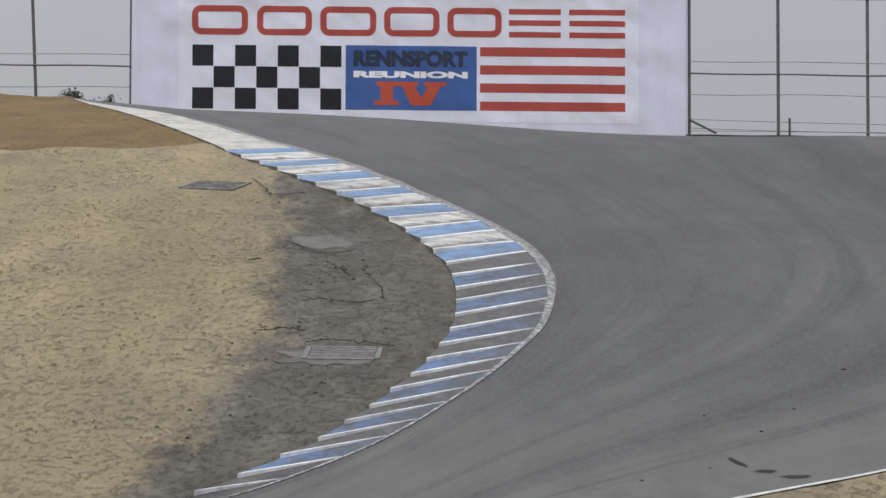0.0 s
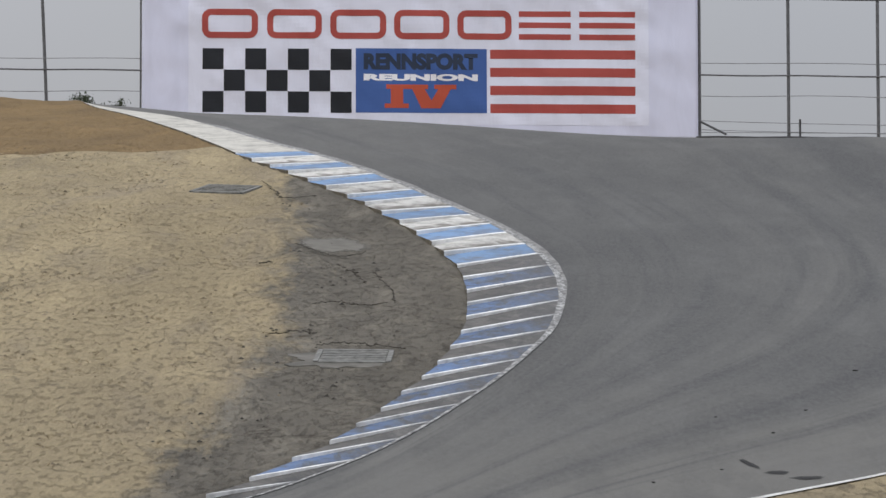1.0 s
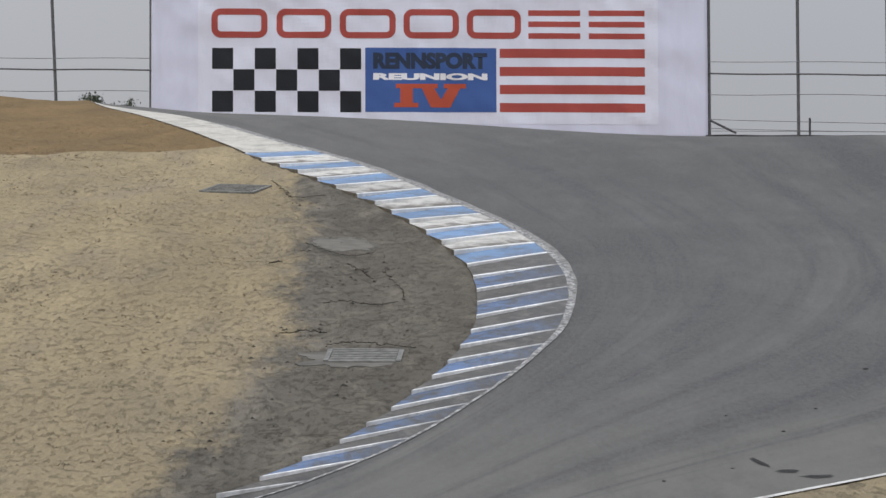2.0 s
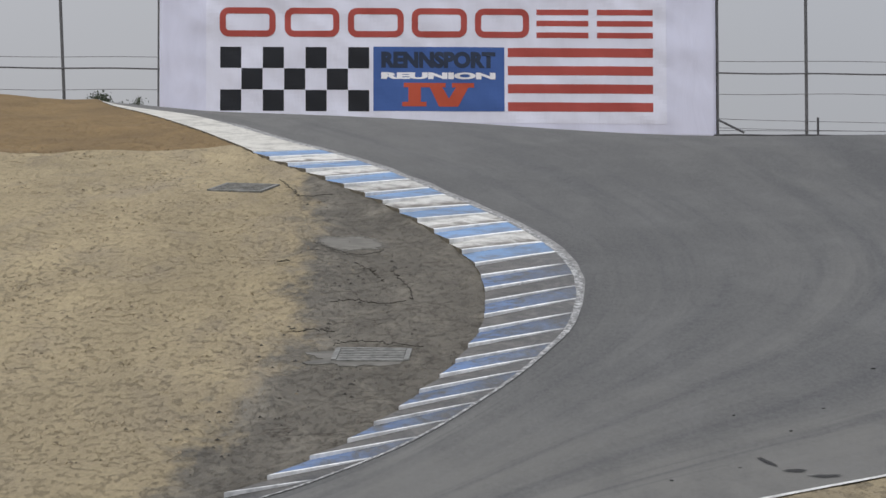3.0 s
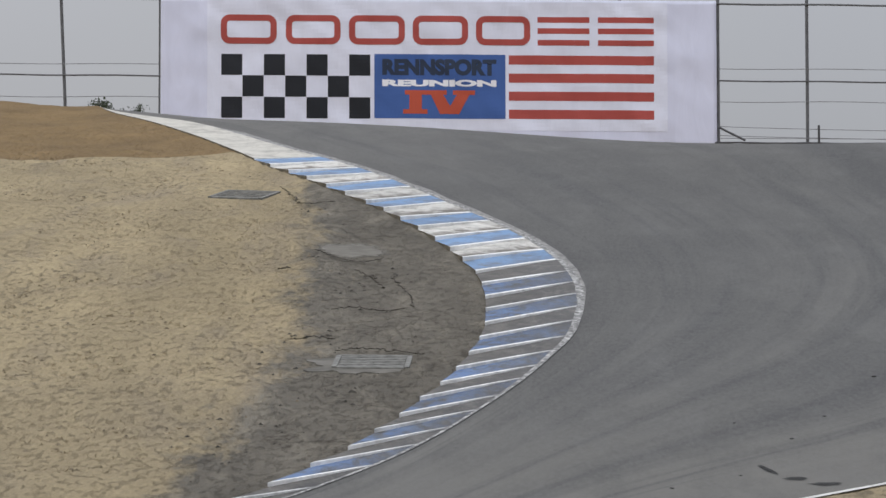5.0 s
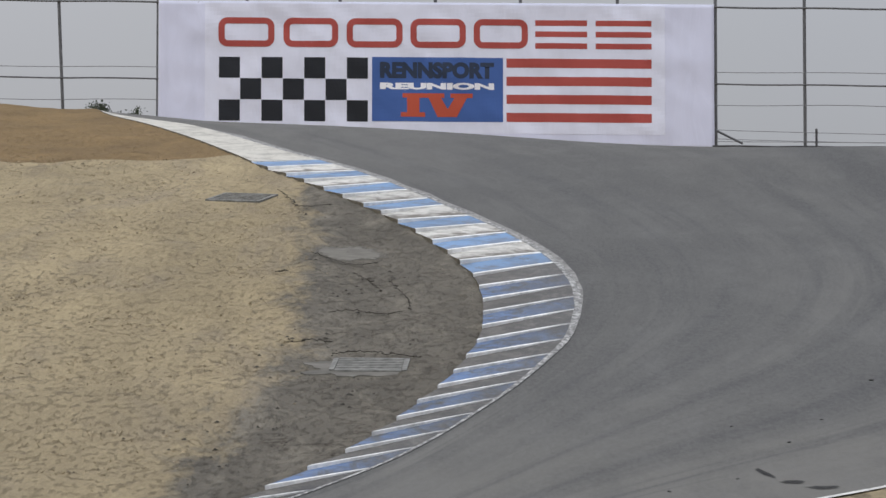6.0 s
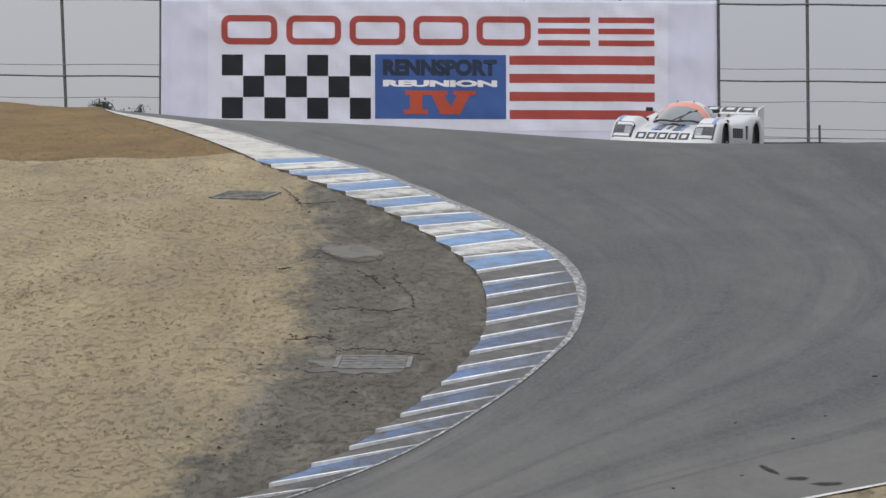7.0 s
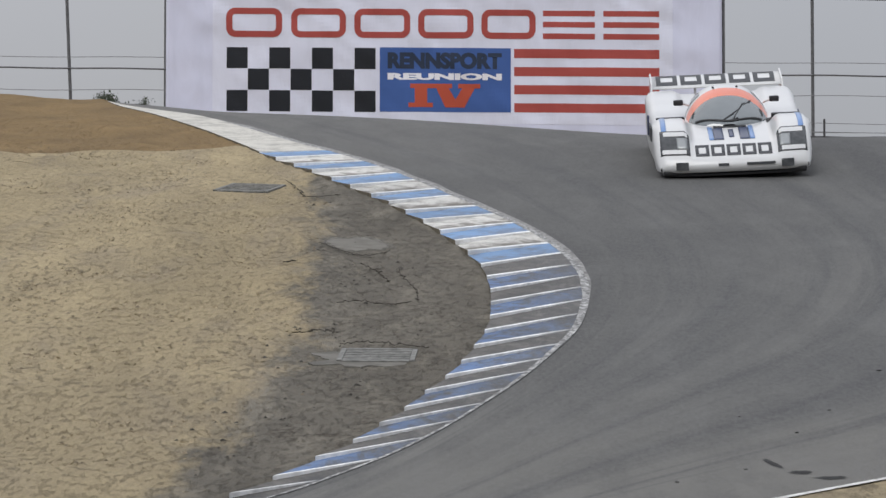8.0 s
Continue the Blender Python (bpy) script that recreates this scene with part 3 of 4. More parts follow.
def make_kerb():
    kerb = tagged(new("kerb"), "stepped concrete track kerb painted blue and white, scuffed", "kerb", kind="structure")

    def patch(name, i0, i1, o0, o1, mats, step, n=6, nosing=True):
        """One length of kerb: a top that rises towards its lower end, a riser there, and an inner wall."""
        bm = bmesh.new()
        across = bm.verts.layers.float.new("across")
        down = bm.verts.layers.float.new("down")
        us = steps(0, 1, 6)

        def top(u, v):
            p = along(INNER_CURVE, i0 + (i1 - i0) * v) * (1 - u) + along(OUTER_CURVE, o0 + (o1 - o0) * v) * u
            rise = step * v * (1 - u) ** 0.8 if step else 0.0
            return (*p, float(height(*p)) + INNER_LIFT * (1 - u) + OUTER_LIFT * u + rise)

        g = sheet(bm, top, us, steps(0, 0.90 if nosing else 1 - 1 / n, n - 1) + [1.0])
        for j, row in enumerate(g):
            for v, u in zip(row, us):
                v[across], v[down] = u, j / n if nosing else 0.0
        bm.faces.ensure_lookup_table()
        if nosing:
            for f in bm.faces[-6:]:
                f.material_index = 1
        for i in range(6):
            a, b = g[-1][i], g[-1][i + 1]
            drop = [bm.verts.new(v.co - Vector((0, 0, step * (1 - u) ** 0.8 + 0.006))) for v, u in ((a, us[i]), (b, us[i + 1]))]
            drop[0][across], drop[1][across] = us[i], us[i + 1]
            f = bm.faces.new((a, b, drop[1], drop[0]))
            f.material_index = 1
        for j in range(n):
            a, b = g[j][0], g[j + 1][0]
            f = bm.faces.new((a, b, bm.verts.new(b.co - Vector((0, 0, 0.2))), bm.verts.new(a.co - Vector((0, 0, 0.2)))))
            f.material_index = 2
        bm.normal_update()
        if g[0][3].normal.z < 0:
            bmesh.ops.reverse_faces(bm, faces=bm.faces[:])
        return part(name, bm, mats + [KERB_SIDE], kerb)

    first_i, first_o = STEP_IN[0], STEP_OUT[0]
    patch("painted_apron", 0.0, first_i, 0.0, first_o, [APRON_PAINT, RISER_PAINT], 0.02, 24, False)
    n = len(STEP_IN) - 1
    for k in range(n):
        low = k > 12
        riser = RISER_WORN if low else RISER_PAINT
        if k % 2 == 0:
            mats = [BLUE_WORN if low else BLUE_PAINT, riser]
        else:
            mats = [GREY_WORN if low else WHITE_PAINT, riser]
        patch("kerb_block", STEP_IN[k], STEP_IN[k + 1], STEP_OUT[k], STEP_OUT[k + 1], mats, 0.046 if k < 12 else 0.030)
    patch("kerb_block", STEP_IN[-1], 1.0, STEP_OUT[-1], 1.0, [GREY_WORN, RISER_PAINT], 0.03)
    part("edge_line", ribbon(OUTER_CURVE, 0.20, 0.97, 0.030, 0.0185, 320, 1.0, 0.040, (0.74, 0.84)), LINE_PAINT, kerb, "scuffed white painted line")
    part("edge_strip", ribbon(OUTER_CURVE, 0.20, 0.78, 0.030, 0.0145, 300, 1.0, 0.110, (0.63, 0.71)), STRIP, kerb, "pale weathered concrete strip along the asphalt")
    return kerb


ground, road = make_ground(), make_road()
kerb = make_kerb()
part("edge_line", ribbon(RIGHT_CURVE, 0.70, 0.93, 0.055, 0.009, 160, -1.0), OUTER_LINE, road, "white painted line on the outer edge")


def on_land(x, y, lift=0.0):
    return Vector((x, y, float(height(x, y)) + lift))


def land_frame(x, y, turn=0.0, lift=0.0):
    """A pose on the slope, its z along the land's normal."""
    e = 0.25
    nx = -(float(height(x + e, y)) - float(height(x - e, y))) / (2 * e)
    ny = -(float(height(x, y + e)) - float(height(x, y - e))) / (2 * e)
    n = Vector((nx, ny, 1)).normalized()
    f = Vector((-math.sin(radians(turn)), math.cos(radians(turn)), 0))
    r = f.cross(n).normalized()
    f = n.cross(r)
    m = Matrix((r, f, n)).transposed().to_4x4()
    m.translation = on_land(x, y, lift)
    return m


def blot(name, cx, cy, rx, ry, turn, lift, mat, parent, label, seed, n=28, rag=0.3):
    """An irregular flat patch that follows the land."""
    bm = bmesh.new()
    core = bm.verts.layers.float.new("core")
    ca, sa = math.cos(radians(turn)), math.sin(radians(turn))

    def at(r, a):
        w = 1 + rag * noise.noise(Vector((math.cos(a) * 1.7 + seed, math.sin(a) * 1.7, seed * 0.7)))
        w += rag * 0.5 * noise.noise(Vector((math.cos(a) * 5 + seed, math.sin(a) * 5, seed)))
        x, y = rx * r * w * math.cos(a), ry * r * w * math.sin(a)
        return on_land(cx + ca * x - sa * y, cy + sa * x + ca * y, lift)

    rings = [[bm.verts.new(at(r, 2 * math.pi * k / n)) for k in range(n)] for r in (0.3, 0.65, 1.0)]
    for ring, v in zip(rings, (1.0, 0.75, 0.0)):
        for vert in ring:
            vert[core] = v
    bm.faces.new(rings[0])
    for a, b in zip(rings, rings[1:]):
        for k in range(n):
            bm.faces.new((a[k], b[k], b[(k + 1) % n], a[(k + 1) % n]))
    rim = [bm.verts.new(v.co - Vector((0, 0, lift + 0.03))) for v in rings[-1]]
    for k in range(n):
        bm.faces.new((rings[-1][k], rim[k], rim[(k + 1) % n], rings[-1][(k + 1) % n]))
    return part(name, bm, mat, parent, label)


blot("tyre_mark", 2.26, 23.60, 0.034, 0.22, 14, 0.016, RUBBER_STAIN, road, "dark rubber scuff on asphalt", 1)
blot("tyre_mark", 2.41, 23.27, 0.095, 0.08, 3, 0.016, RUBBER_STAIN, road, "dark rubber scuff on asphalt", 2)
blot("tyre_mark", 2.59, 23.06, 0.125, 0.08, 12, 0.016, RUBBER_STAIN, road, "dark rubber scuff on asphalt", 3)


# ---------------------------------------------------------------- drains and concrete in the dirt
def make_grate(x, y, wide, deep, turn, bars, mat):
    g = tagged(new("drain_grate"), "iron storm drain grate set flush in dirt", "drain grate", "storm drains")
    g.matrix_basis = land_frame(x, y, turn, 0.010)
    bm = bmesh.new()
    for a in (-1, 1):
        box(bm, a * wide / 2 - 0.022, a * wide / 2 + 0.022, -deep / 2, deep / 2, -0.10, 0.014, 0.004)
        box(bm, -wide / 2 + 0.024, wide / 2 - 0.024, a * deep / 2 - 0.03, a * deep / 2 + 0.03, -0.10, 0.012, 0.004)
    part("frame", bm, IRON, g)
    bm = bmesh.new()
    box(bm, -wide / 2 + 0.03, wide / 2 - 0.03, -deep / 2 + 0.03, deep / 2 - 0.03, -0.12, -0.06)
    part("pit", bm, SILT, g, "drain pit choked with silt")
    for k in range(bars):
        bm = bmesh.new()
        py = -deep / 2 + 0.04 + (deep - 0.08) * (k + 0.5) / bars
        box(bm, -wide / 2 + 0.025, wide / 2 - 0.025, py - 0.028, py + 0.028, -0.012, 0.010, 0.003)
        part("bar", bm, mat, g)
    return g


make_grate(-2.46, 43.75, 0.66, 1.05, -10, 5, IRON)
make_grate(-0.545, 28.73, 0.60, 0.68, -2, 6, IRON)


def make_slab(name, x, y, rx, ry, turn, seed, label, lift=0.014, mat=CONCRETE):
    s = tagged(new(name), label, "concrete patch", "concrete patches")
    blot("surface", x, y, rx, ry, turn, lift, mat, s, "", seed, 56, 0.55)
    return s


make_slab("concrete_patch", -0.92, 37.25, 0.36, 0.95, 6, 4, "pale worn concrete patch flush with the dirt", 0.005, DUSTY_CONCRETE)
make_slab("concrete_patch", -0.66, 28.52, 0.42, 0.42, -8, 7, "broken concrete collar round a storm drain", 0.009)


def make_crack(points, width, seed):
    """A dry crack in the silt: a ragged strip, dark for the shade inside it, that wanders between the given places."""
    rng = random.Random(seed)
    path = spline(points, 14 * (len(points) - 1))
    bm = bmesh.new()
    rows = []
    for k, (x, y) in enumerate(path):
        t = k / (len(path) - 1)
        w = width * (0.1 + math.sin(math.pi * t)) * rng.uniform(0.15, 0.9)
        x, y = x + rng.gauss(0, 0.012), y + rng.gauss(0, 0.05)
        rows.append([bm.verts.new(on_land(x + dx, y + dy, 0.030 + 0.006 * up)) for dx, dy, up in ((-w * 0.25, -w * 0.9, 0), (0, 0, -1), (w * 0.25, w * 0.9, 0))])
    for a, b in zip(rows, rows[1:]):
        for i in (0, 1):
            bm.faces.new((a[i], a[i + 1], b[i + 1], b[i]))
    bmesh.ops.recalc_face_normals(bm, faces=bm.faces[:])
    return part("crack", bm, CRACK, ground, "crack in dried silt, its shade put in as dark colour")


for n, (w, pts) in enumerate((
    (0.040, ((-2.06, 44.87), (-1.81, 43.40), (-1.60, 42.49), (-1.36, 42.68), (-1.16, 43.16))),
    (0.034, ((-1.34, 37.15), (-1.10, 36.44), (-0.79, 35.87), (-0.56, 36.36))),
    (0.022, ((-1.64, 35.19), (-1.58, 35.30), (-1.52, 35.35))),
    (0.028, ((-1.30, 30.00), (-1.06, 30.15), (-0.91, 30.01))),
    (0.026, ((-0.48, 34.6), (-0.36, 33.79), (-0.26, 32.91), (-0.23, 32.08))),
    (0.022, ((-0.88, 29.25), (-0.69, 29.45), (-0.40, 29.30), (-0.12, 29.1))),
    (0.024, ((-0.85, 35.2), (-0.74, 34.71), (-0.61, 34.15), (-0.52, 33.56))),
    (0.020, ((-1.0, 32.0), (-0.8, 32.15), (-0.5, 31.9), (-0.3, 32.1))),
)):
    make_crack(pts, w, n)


# ---------------------------------------------------------------- fence and banner on the crest behind the track
FENCE_Y, FENCE_Z, GRID = 90.0, 12.575, 0.01482     # the banner's design grid, in metres a unit
SLOPE = -0.0072                                     # the fence steps down to one side with the ground


def fence_point(a, b, out=0.0):
    """A point of the fence: a units along, b units up from the banner's middle, out metres towards the track."""
    x = a * GRID
    return Vector((x, FENCE_Y - out, FENCE_Z + b * GRID + SLOPE * x))


def make_fence():
    f = tagged(new("fence"), "tall steel post and wire fence along the crest", "fence")
    for k, a in enumerate((-1615, -1455, -1297, -1139, -980, -821, -660, -493, -334, -169, 0, 151, 323, 497, 655, 814, 974, 1134, 1294, 1454, 1614)):
        bm = bmesh.new()
        lean = -9 if a == -660 else 0
        r = 0.024 if a in (-493,) else 0.043
        tube(bm, [fence_point(a + lean * 1.0, 142), fence_point(a, -60), fence_point(a - lean * 0.3, -215)], r, 10)
        tube(bm, [fence_point(a + lean, 141.5), fence_point(a + lean, 146)], r * 1.25, 10, r * 0.6)
        part("post", bm, STEEL, f)
    for b, r, name in ((121, 0.026, "top_rail"), (-16, 0.022, "middle_rail")):
        bm = bmesh.new()
        tube(bm, [fence_point(a, b - 0.0028 * a + 0.6 * math.sin(a * 0.03), 0.05) for a in steps(-1620, 1620, 80)], r, 8)
        part(name, bm, STEEL, f)
    for b, sag in ((6.5, 0.8), (-52, 1.2)):
        bm = bmesh.new()
        tube(bm, [fence_point(a, b - 1.5 - 0.0015 * a + sag * math.sin(a * 0.02), 0.05) for a in steps(-1620, 1620, 80)], 0.010, 6)
        part("wire", bm, WIRE, f)
    for b0, b1 in ((-98.5, -108.5), (-114.5, -123.5), (-119.5, -119.5)):
        bm = bmesh.new()
        tube(bm, [fence_point(a, b0 + (b1 - b0) * t ** 0.7, 0.05) for t, a in ((t, 498 + 600 * t) for t in steps(0, 1, 30))], 0.009, 6)
        part("wire", bm, WIRE, f)
    bm = bmesh.new()
    tube(bm, [fence_point(499, -101, 0.06), fence_point(541, -126, 0.5)], 0.03, 8)
    part("brace", bm, DARK_RAIL, f)
    bm = bmesh.new()
    tube(bm, [fence_point(672, -98, 0.4), fence_point(672, -150, 0.4)], 0.03, 8)
    part("stake", bm, DARK_RAIL, f)
    bm = bmesh.new()
    tube(bm, [fence_point(a, -128 + 0.5 * math.sin(a * 0.05), 0.12) for a in steps(490, 1620, 50)], 0.024, 8)
    part("bottom_rail", bm, DARK_RAIL, f)
    return f


def billow(a, b):
    """How far the banner bellies out, in metres."""
    e = min(1, (494 - abs(a)) / 60) if abs(a) < 494 else 0
    w = 0.045 * noise.noise(Vector((a * 0.012, b * 0.02, 0))) + 0.026 * noise.noise(Vector((a * 0.026 + b * 0.032, b * 0.012, 3)))
    return 0.12 + w * (0.3 + 0.7 * e)


def panel(a0, a1, b0, b1, out):
    """A piece of print on the banner, following its folds."""
    bm = bmesh.new()
    sheet(bm, lambda a, b: fence_point(a, b, billow(a, b) + out), steps(a0, a1, max(2, int(abs(a1 - a0) / 7))), steps(b0, b1, max(2, int(abs(b1 - b0) / 7))))
    return thick(bm, 0.004)


def lettering(word, a0, a1, b0, b1, out, weight):
    """A printed word stretched to its box on the banner."""
    cu = bpy.data.curves.new("word", "FONT")
    cu.body, cu.offset, cu.resolution_u = word, weight, 4
    ob = new("word", cu)
    bpy.context.view_layer.update()
    me = bpy.data.meshes.new_from_object(ob.evaluated_get(bpy.context.evaluated_depsgraph_get()))
    bpy.data.objects.remove(ob)
    bm = bmesh.new()
    bm.from_mesh(me)
    lo = [min(v.co[i] for v in bm.verts) for i in (0, 1)]
    hi = [max(v.co[i] for v in bm.verts) for i in (0, 1)]
    bmesh.ops.triangulate(bm, faces=bm.faces[:])
    for _ in range(3):
        bmesh.ops.subdivide_edges(bm, edges=[e for e in bm.edges if e.calc_length() > 0.14], cuts=1)
        bmesh.ops.triangulate(bm, faces=bm.faces[:])
    for v in bm.verts:
        a = a0 + (a1 - a0) * (v.co.x - lo[0]) / (hi[0] - lo[0])
        b = b0 + (b1 - b0) * (v.co.y - lo[1]) / (hi[1] - lo[1])
        v.co = fence_point(a, b, billow(a, b) + out)
    return bm


def numeral():
    """The Roman four with heavy slab serifs."""
    bm = bmesh.new()
    shapes = (
        ((-58, -38), (-20, -38), (-20, -46), (-28, -46), (-28, -72), (-18, -72), (-18, -80), (-61, -80), (-61, -72), (-50, -72), (-50, -46), (-58, -46)),
        ((-20, -38), (16, -38), (16, -46), (10, -46), (22, -66), (34, -46), (27, -46), (27, -38), (66, -38), (66, -46), (56, -46), (38, -80), (4, -80), (-12, -46), (-20, -46)),
    )
    for shape in shapes:
        bm.faces.new([bm.verts.new((a, b, 0)) for a, b in shape])
    bmesh.ops.triangulate(bm, faces=bm.faces[:])
    for _ in range(3):
        bmesh.ops.subdivide_edges(bm, edges=[e for e in bm.edges if e.calc_length() > 8], cuts=1)
        bmesh.ops.triangulate(bm, faces=bm.faces[:])
    for v in bm.verts:
        a, b = v.co.x, v.co.y
        v.co = fence_point(a, b, billow(a, b) + 0.016)
    return bm


def ring_print(a0, a1, b0, b1, w, r, out):
    """A printed outline of a box with rounded corners."""
    bm = bmesh.new()

    def loop(x0, x1, z0, z1, rad):
        pts = []
        for cx, cz, q in ((x1 - rad, z1 - rad, 0), (x0 + rad, z1 - rad, 1), (x0 + rad, z0 + rad, 2), (x1 - rad, z0 + rad, 3)):
            pts += [(cx + rad * math.cos((q + k / 6) * math.pi / 2), cz + rad * math.sin((q + k / 6) * math.pi / 2)) for k in range(7)]
        full = []
        for (x, z), (u, v) in zip(pts, pts[1:] + pts[:1]):
            m = 8 if math.hypot(u - x, v - z) > 12 else 1
            full += [(x + (u - x) * k / m, z + (v - z) * k / m) for k in range(m)]
        return full

    rows = [[bm.verts.new(fence_point(a, b, billow(a, b) + out)) for a, b in loop(*q)] for q in ((a0, a1, b0, b1, r), (a0 + w, a1 - w, b0 + w, b1 - w, r * 0.35))]
    n = len(rows[0])
    for k in range(n):
        bm.faces.new((rows[0][k], rows[0][(k + 1) % n], rows[1][(k + 1) % n], rows[1][k]))
    bmesh.ops.recalc_face_normals(bm, faces=bm.faces[:])
    return thick(bm, 0.003)


def make_banner():
    g = tagged(new("banner"), "large white vinyl race event banner hung on the fence", "banner")
    bm = bmesh.new()

    def cloth_point(a, t):
        low = -116 - 18 * (a + 490) / 984
        b = low + (124 - low) * t
        seam = 0.03 * math.exp(-((abs(a + 0.5) - 422) / 9.0) ** 2)     # the cloth is drawn in beside the printed panel
        return fence_point(a, b, billow(a, b) - seam)

    sheet(bm, cloth_point, steps(-490, 494, 140), steps(0, 1, 36))
    part("backing", thick(bm, 0.004), VINYL, g, "white lavender-tinted vinyl backing", True)
    part("printed_panel", panel(-408, 407, -109, 120, 0.006), PANEL_VINYL, g)
    top, bot, w = 94.8, 42.8, 11
    # the maker's mark, as plain outlined boxes and bars
    for k, (a0, a1) in enumerate(((-384, -285), (-269, -172), (-157, -58), (-44, 54), (68, 164), (177, 269), (284, 383))):
        if k < 5:
            part("mark_ring", ring_print(a0, a1, bot, top, w, 16, 0.011), INK_RED, g)
            continue
        for b in (bot, (top + bot - w) / 2 + 0.5, top - w):
            part("mark_bar", panel(a0, a1, b, b + w - 1, 0.011), INK_RED, g)
    for r in range(3):
        for c in range(7):
            if (r + c) % 2 == 0:
                a, b = -383 + c * 37.75, 24.7 - r * 38.1
                part("check", panel(a, a + 37.2, b - 37.6, b, 0.011), INK_BLACK, g)
    part("title_field", panel(-112, 120, -88.4, 26, 0.011), INK_BLUE, g, "blue printed field")
    part("title", lettering("RENNSPORT", -98, 104, -11.7, 17.7, 0.016, 0.06), INK_NAVY, g, "dark navy printed word")
    part("title", lettering("REUNION", -98, 104, -31.3, -19.3, 0.016, 0.06), INK_WHITE, g, "white printed word")
    part("title", numeral(), INK_ORANGE, g, "orange printed slab-serif numeral four")
    for k in range(4):
        b = 25.0 - k * 32.2
        part("stripe", panel(126, 383, b - 16.3, b, 0.011), INK_RED, g)
    return g


make_fence()
make_banner()


# ---------------------------------------------------------------- trees beyond the crest
def make_tree(x, y, tall, wide, seed):
    rng = random.Random(seed)
    base = on_land(x, y)
    t = tagged(new("tree"), "small dusty green tree beyond the crest", "tree", "trees beyond the crest")
    bm = bmesh.new()
    tube(bm, [base + Vector((0, 0, -0.1)), base + Vector((0.05, 0, tall * 0.4)), base + Vector((0.1, 0.05, tall * 0.8))], 0.09, 8, 0.03)
    tips = []
    for k in range(14):
        a, h = rng.uniform(0, 6.28), rng.uniform(0.35, 0.8) * tall
        tip = base + Vector((math.cos(a) * wide * rng.uniform(0.3, 1), math.sin(a) * wide * rng.uniform(0.3, 1), h + tall * rng.uniform(0.05, 0.2)))
        tube(bm, [base + Vector((0.05, 0, h)), (base + Vector((0.05, 0, h))).lerp(tip, 0.5) + Vector((0, 0, 0.06)), tip], 0.03, 5, 0.01)
        tips.append(tip)
    part("trunk", bm, BARK, t)
    bm = bmesh.new()
    for tip in tips:
        for _ in range(90):
            c = tip + Vector((rng.gauss(0, 0.10), rng.gauss(0, 0.10), rng.gauss(0, 0.09)))
            q = Euler((rng.uniform(0, 6.28), rng.uniform(0, 6.28), rng.uniform(0, 6.28))).to_quaternion()
            s = rng.uniform(0.03, 0.06)
            bm.faces.new([bm.verts.new(c + q @ Vector(p) * s) for p in ((-1, 0, 0), (0, -0.45, 0.15), (1, 0, 0), (0, 0.45, 0.15))])
    part("crown", bm, LEAF, t)
    return t


make_tree(-10.35, 105, 2.72, 0.22, 3)
make_tree(-9.65, 105.5, 2.45, 0.34, 4)
make_tree(-9.2, 104, 2.22, 0.24, 8)
make_tree(-8.6, 106, 2.18, 0.26, 5)
# ---------------------------------------------------------------- the race car; its nose at y = 0, tail towards +y
HOOD = ((-0.02, 0.0, 0.12, 0.34, 0.55, 1.0, 1.3, 1.7, 2.5, 3.2, 4.2, 4.6), (0.19, 0.22, 0.30, 0.41, 0.46, 0.54, 0.59, 0.62, 0.66, 0.70, 0.76, 0.70))
FENDER = ((-0.02, 0.0, 0.08, 0.25, 0.5, 0.75, 1.0, 1.25, 1.45, 1.6, 1.9, 2.5, 3.0, 3.5, 3.9, 4.3, 4.6), (0.19, 0.225, 0.31, 0.47, 0.625, 0.69, 0.71, 0.69, 0.63, 0.64, 0.66, 0.68, 0.75, 0.81, 0.83, 0.80, 0.72))
HALF = ((-0.02, 0.0, 0.15, 0.5, 1.5, 3.0, 4.0, 4.6), (0.945, 0.955, 0.99, 1.01, 1.0, 1.01, 1.01, 0.97))
AXLES = ((0.95, 0.33), (3.70, 0.35))
TAIL = 4.6


def smooth01(a, b, v):
    t = min(1, max(0, (v - a) / (b - a)))
    return t * t * (3 - 2 * t)


def car_top(x, y):
    """Height of the bodywork's upper skin."""
    w = float(hermite(*HALF, y))
    a = abs(x)
    z = float(hermite(*HOOD, y)) + (float(hermite(*FENDER, y)) - float(hermite(*HOOD, y))) * smooth01(0.50, 0.64, a)
    e = max(0, (a - (w - 0.10)) / 0.10)
    return z - 0.06 * min(e, 1) ** 2.6 * min(1, z / 0.5)


def nose_y(x):
    """The nose is bowed in plan."""
    return 0.10 * (abs(x) / 0.95) ** 3


def skin(x, y, lift):
    return Vector((x, y + nose_y(x) * max(0, 1 - y / 0.9), car_top(x, y) + lift))


def skin_panel(x0, x1, y0, y1, lift=0.007, nx=10, ny=8, slant=0.0):
    bm = bmesh.new()
    sheet(bm, lambda u, v: skin(u + slant * (v - y0), v, lift), steps(x0, x1, nx), steps(y0, y1, ny))
    return thick(bm, 0.004)


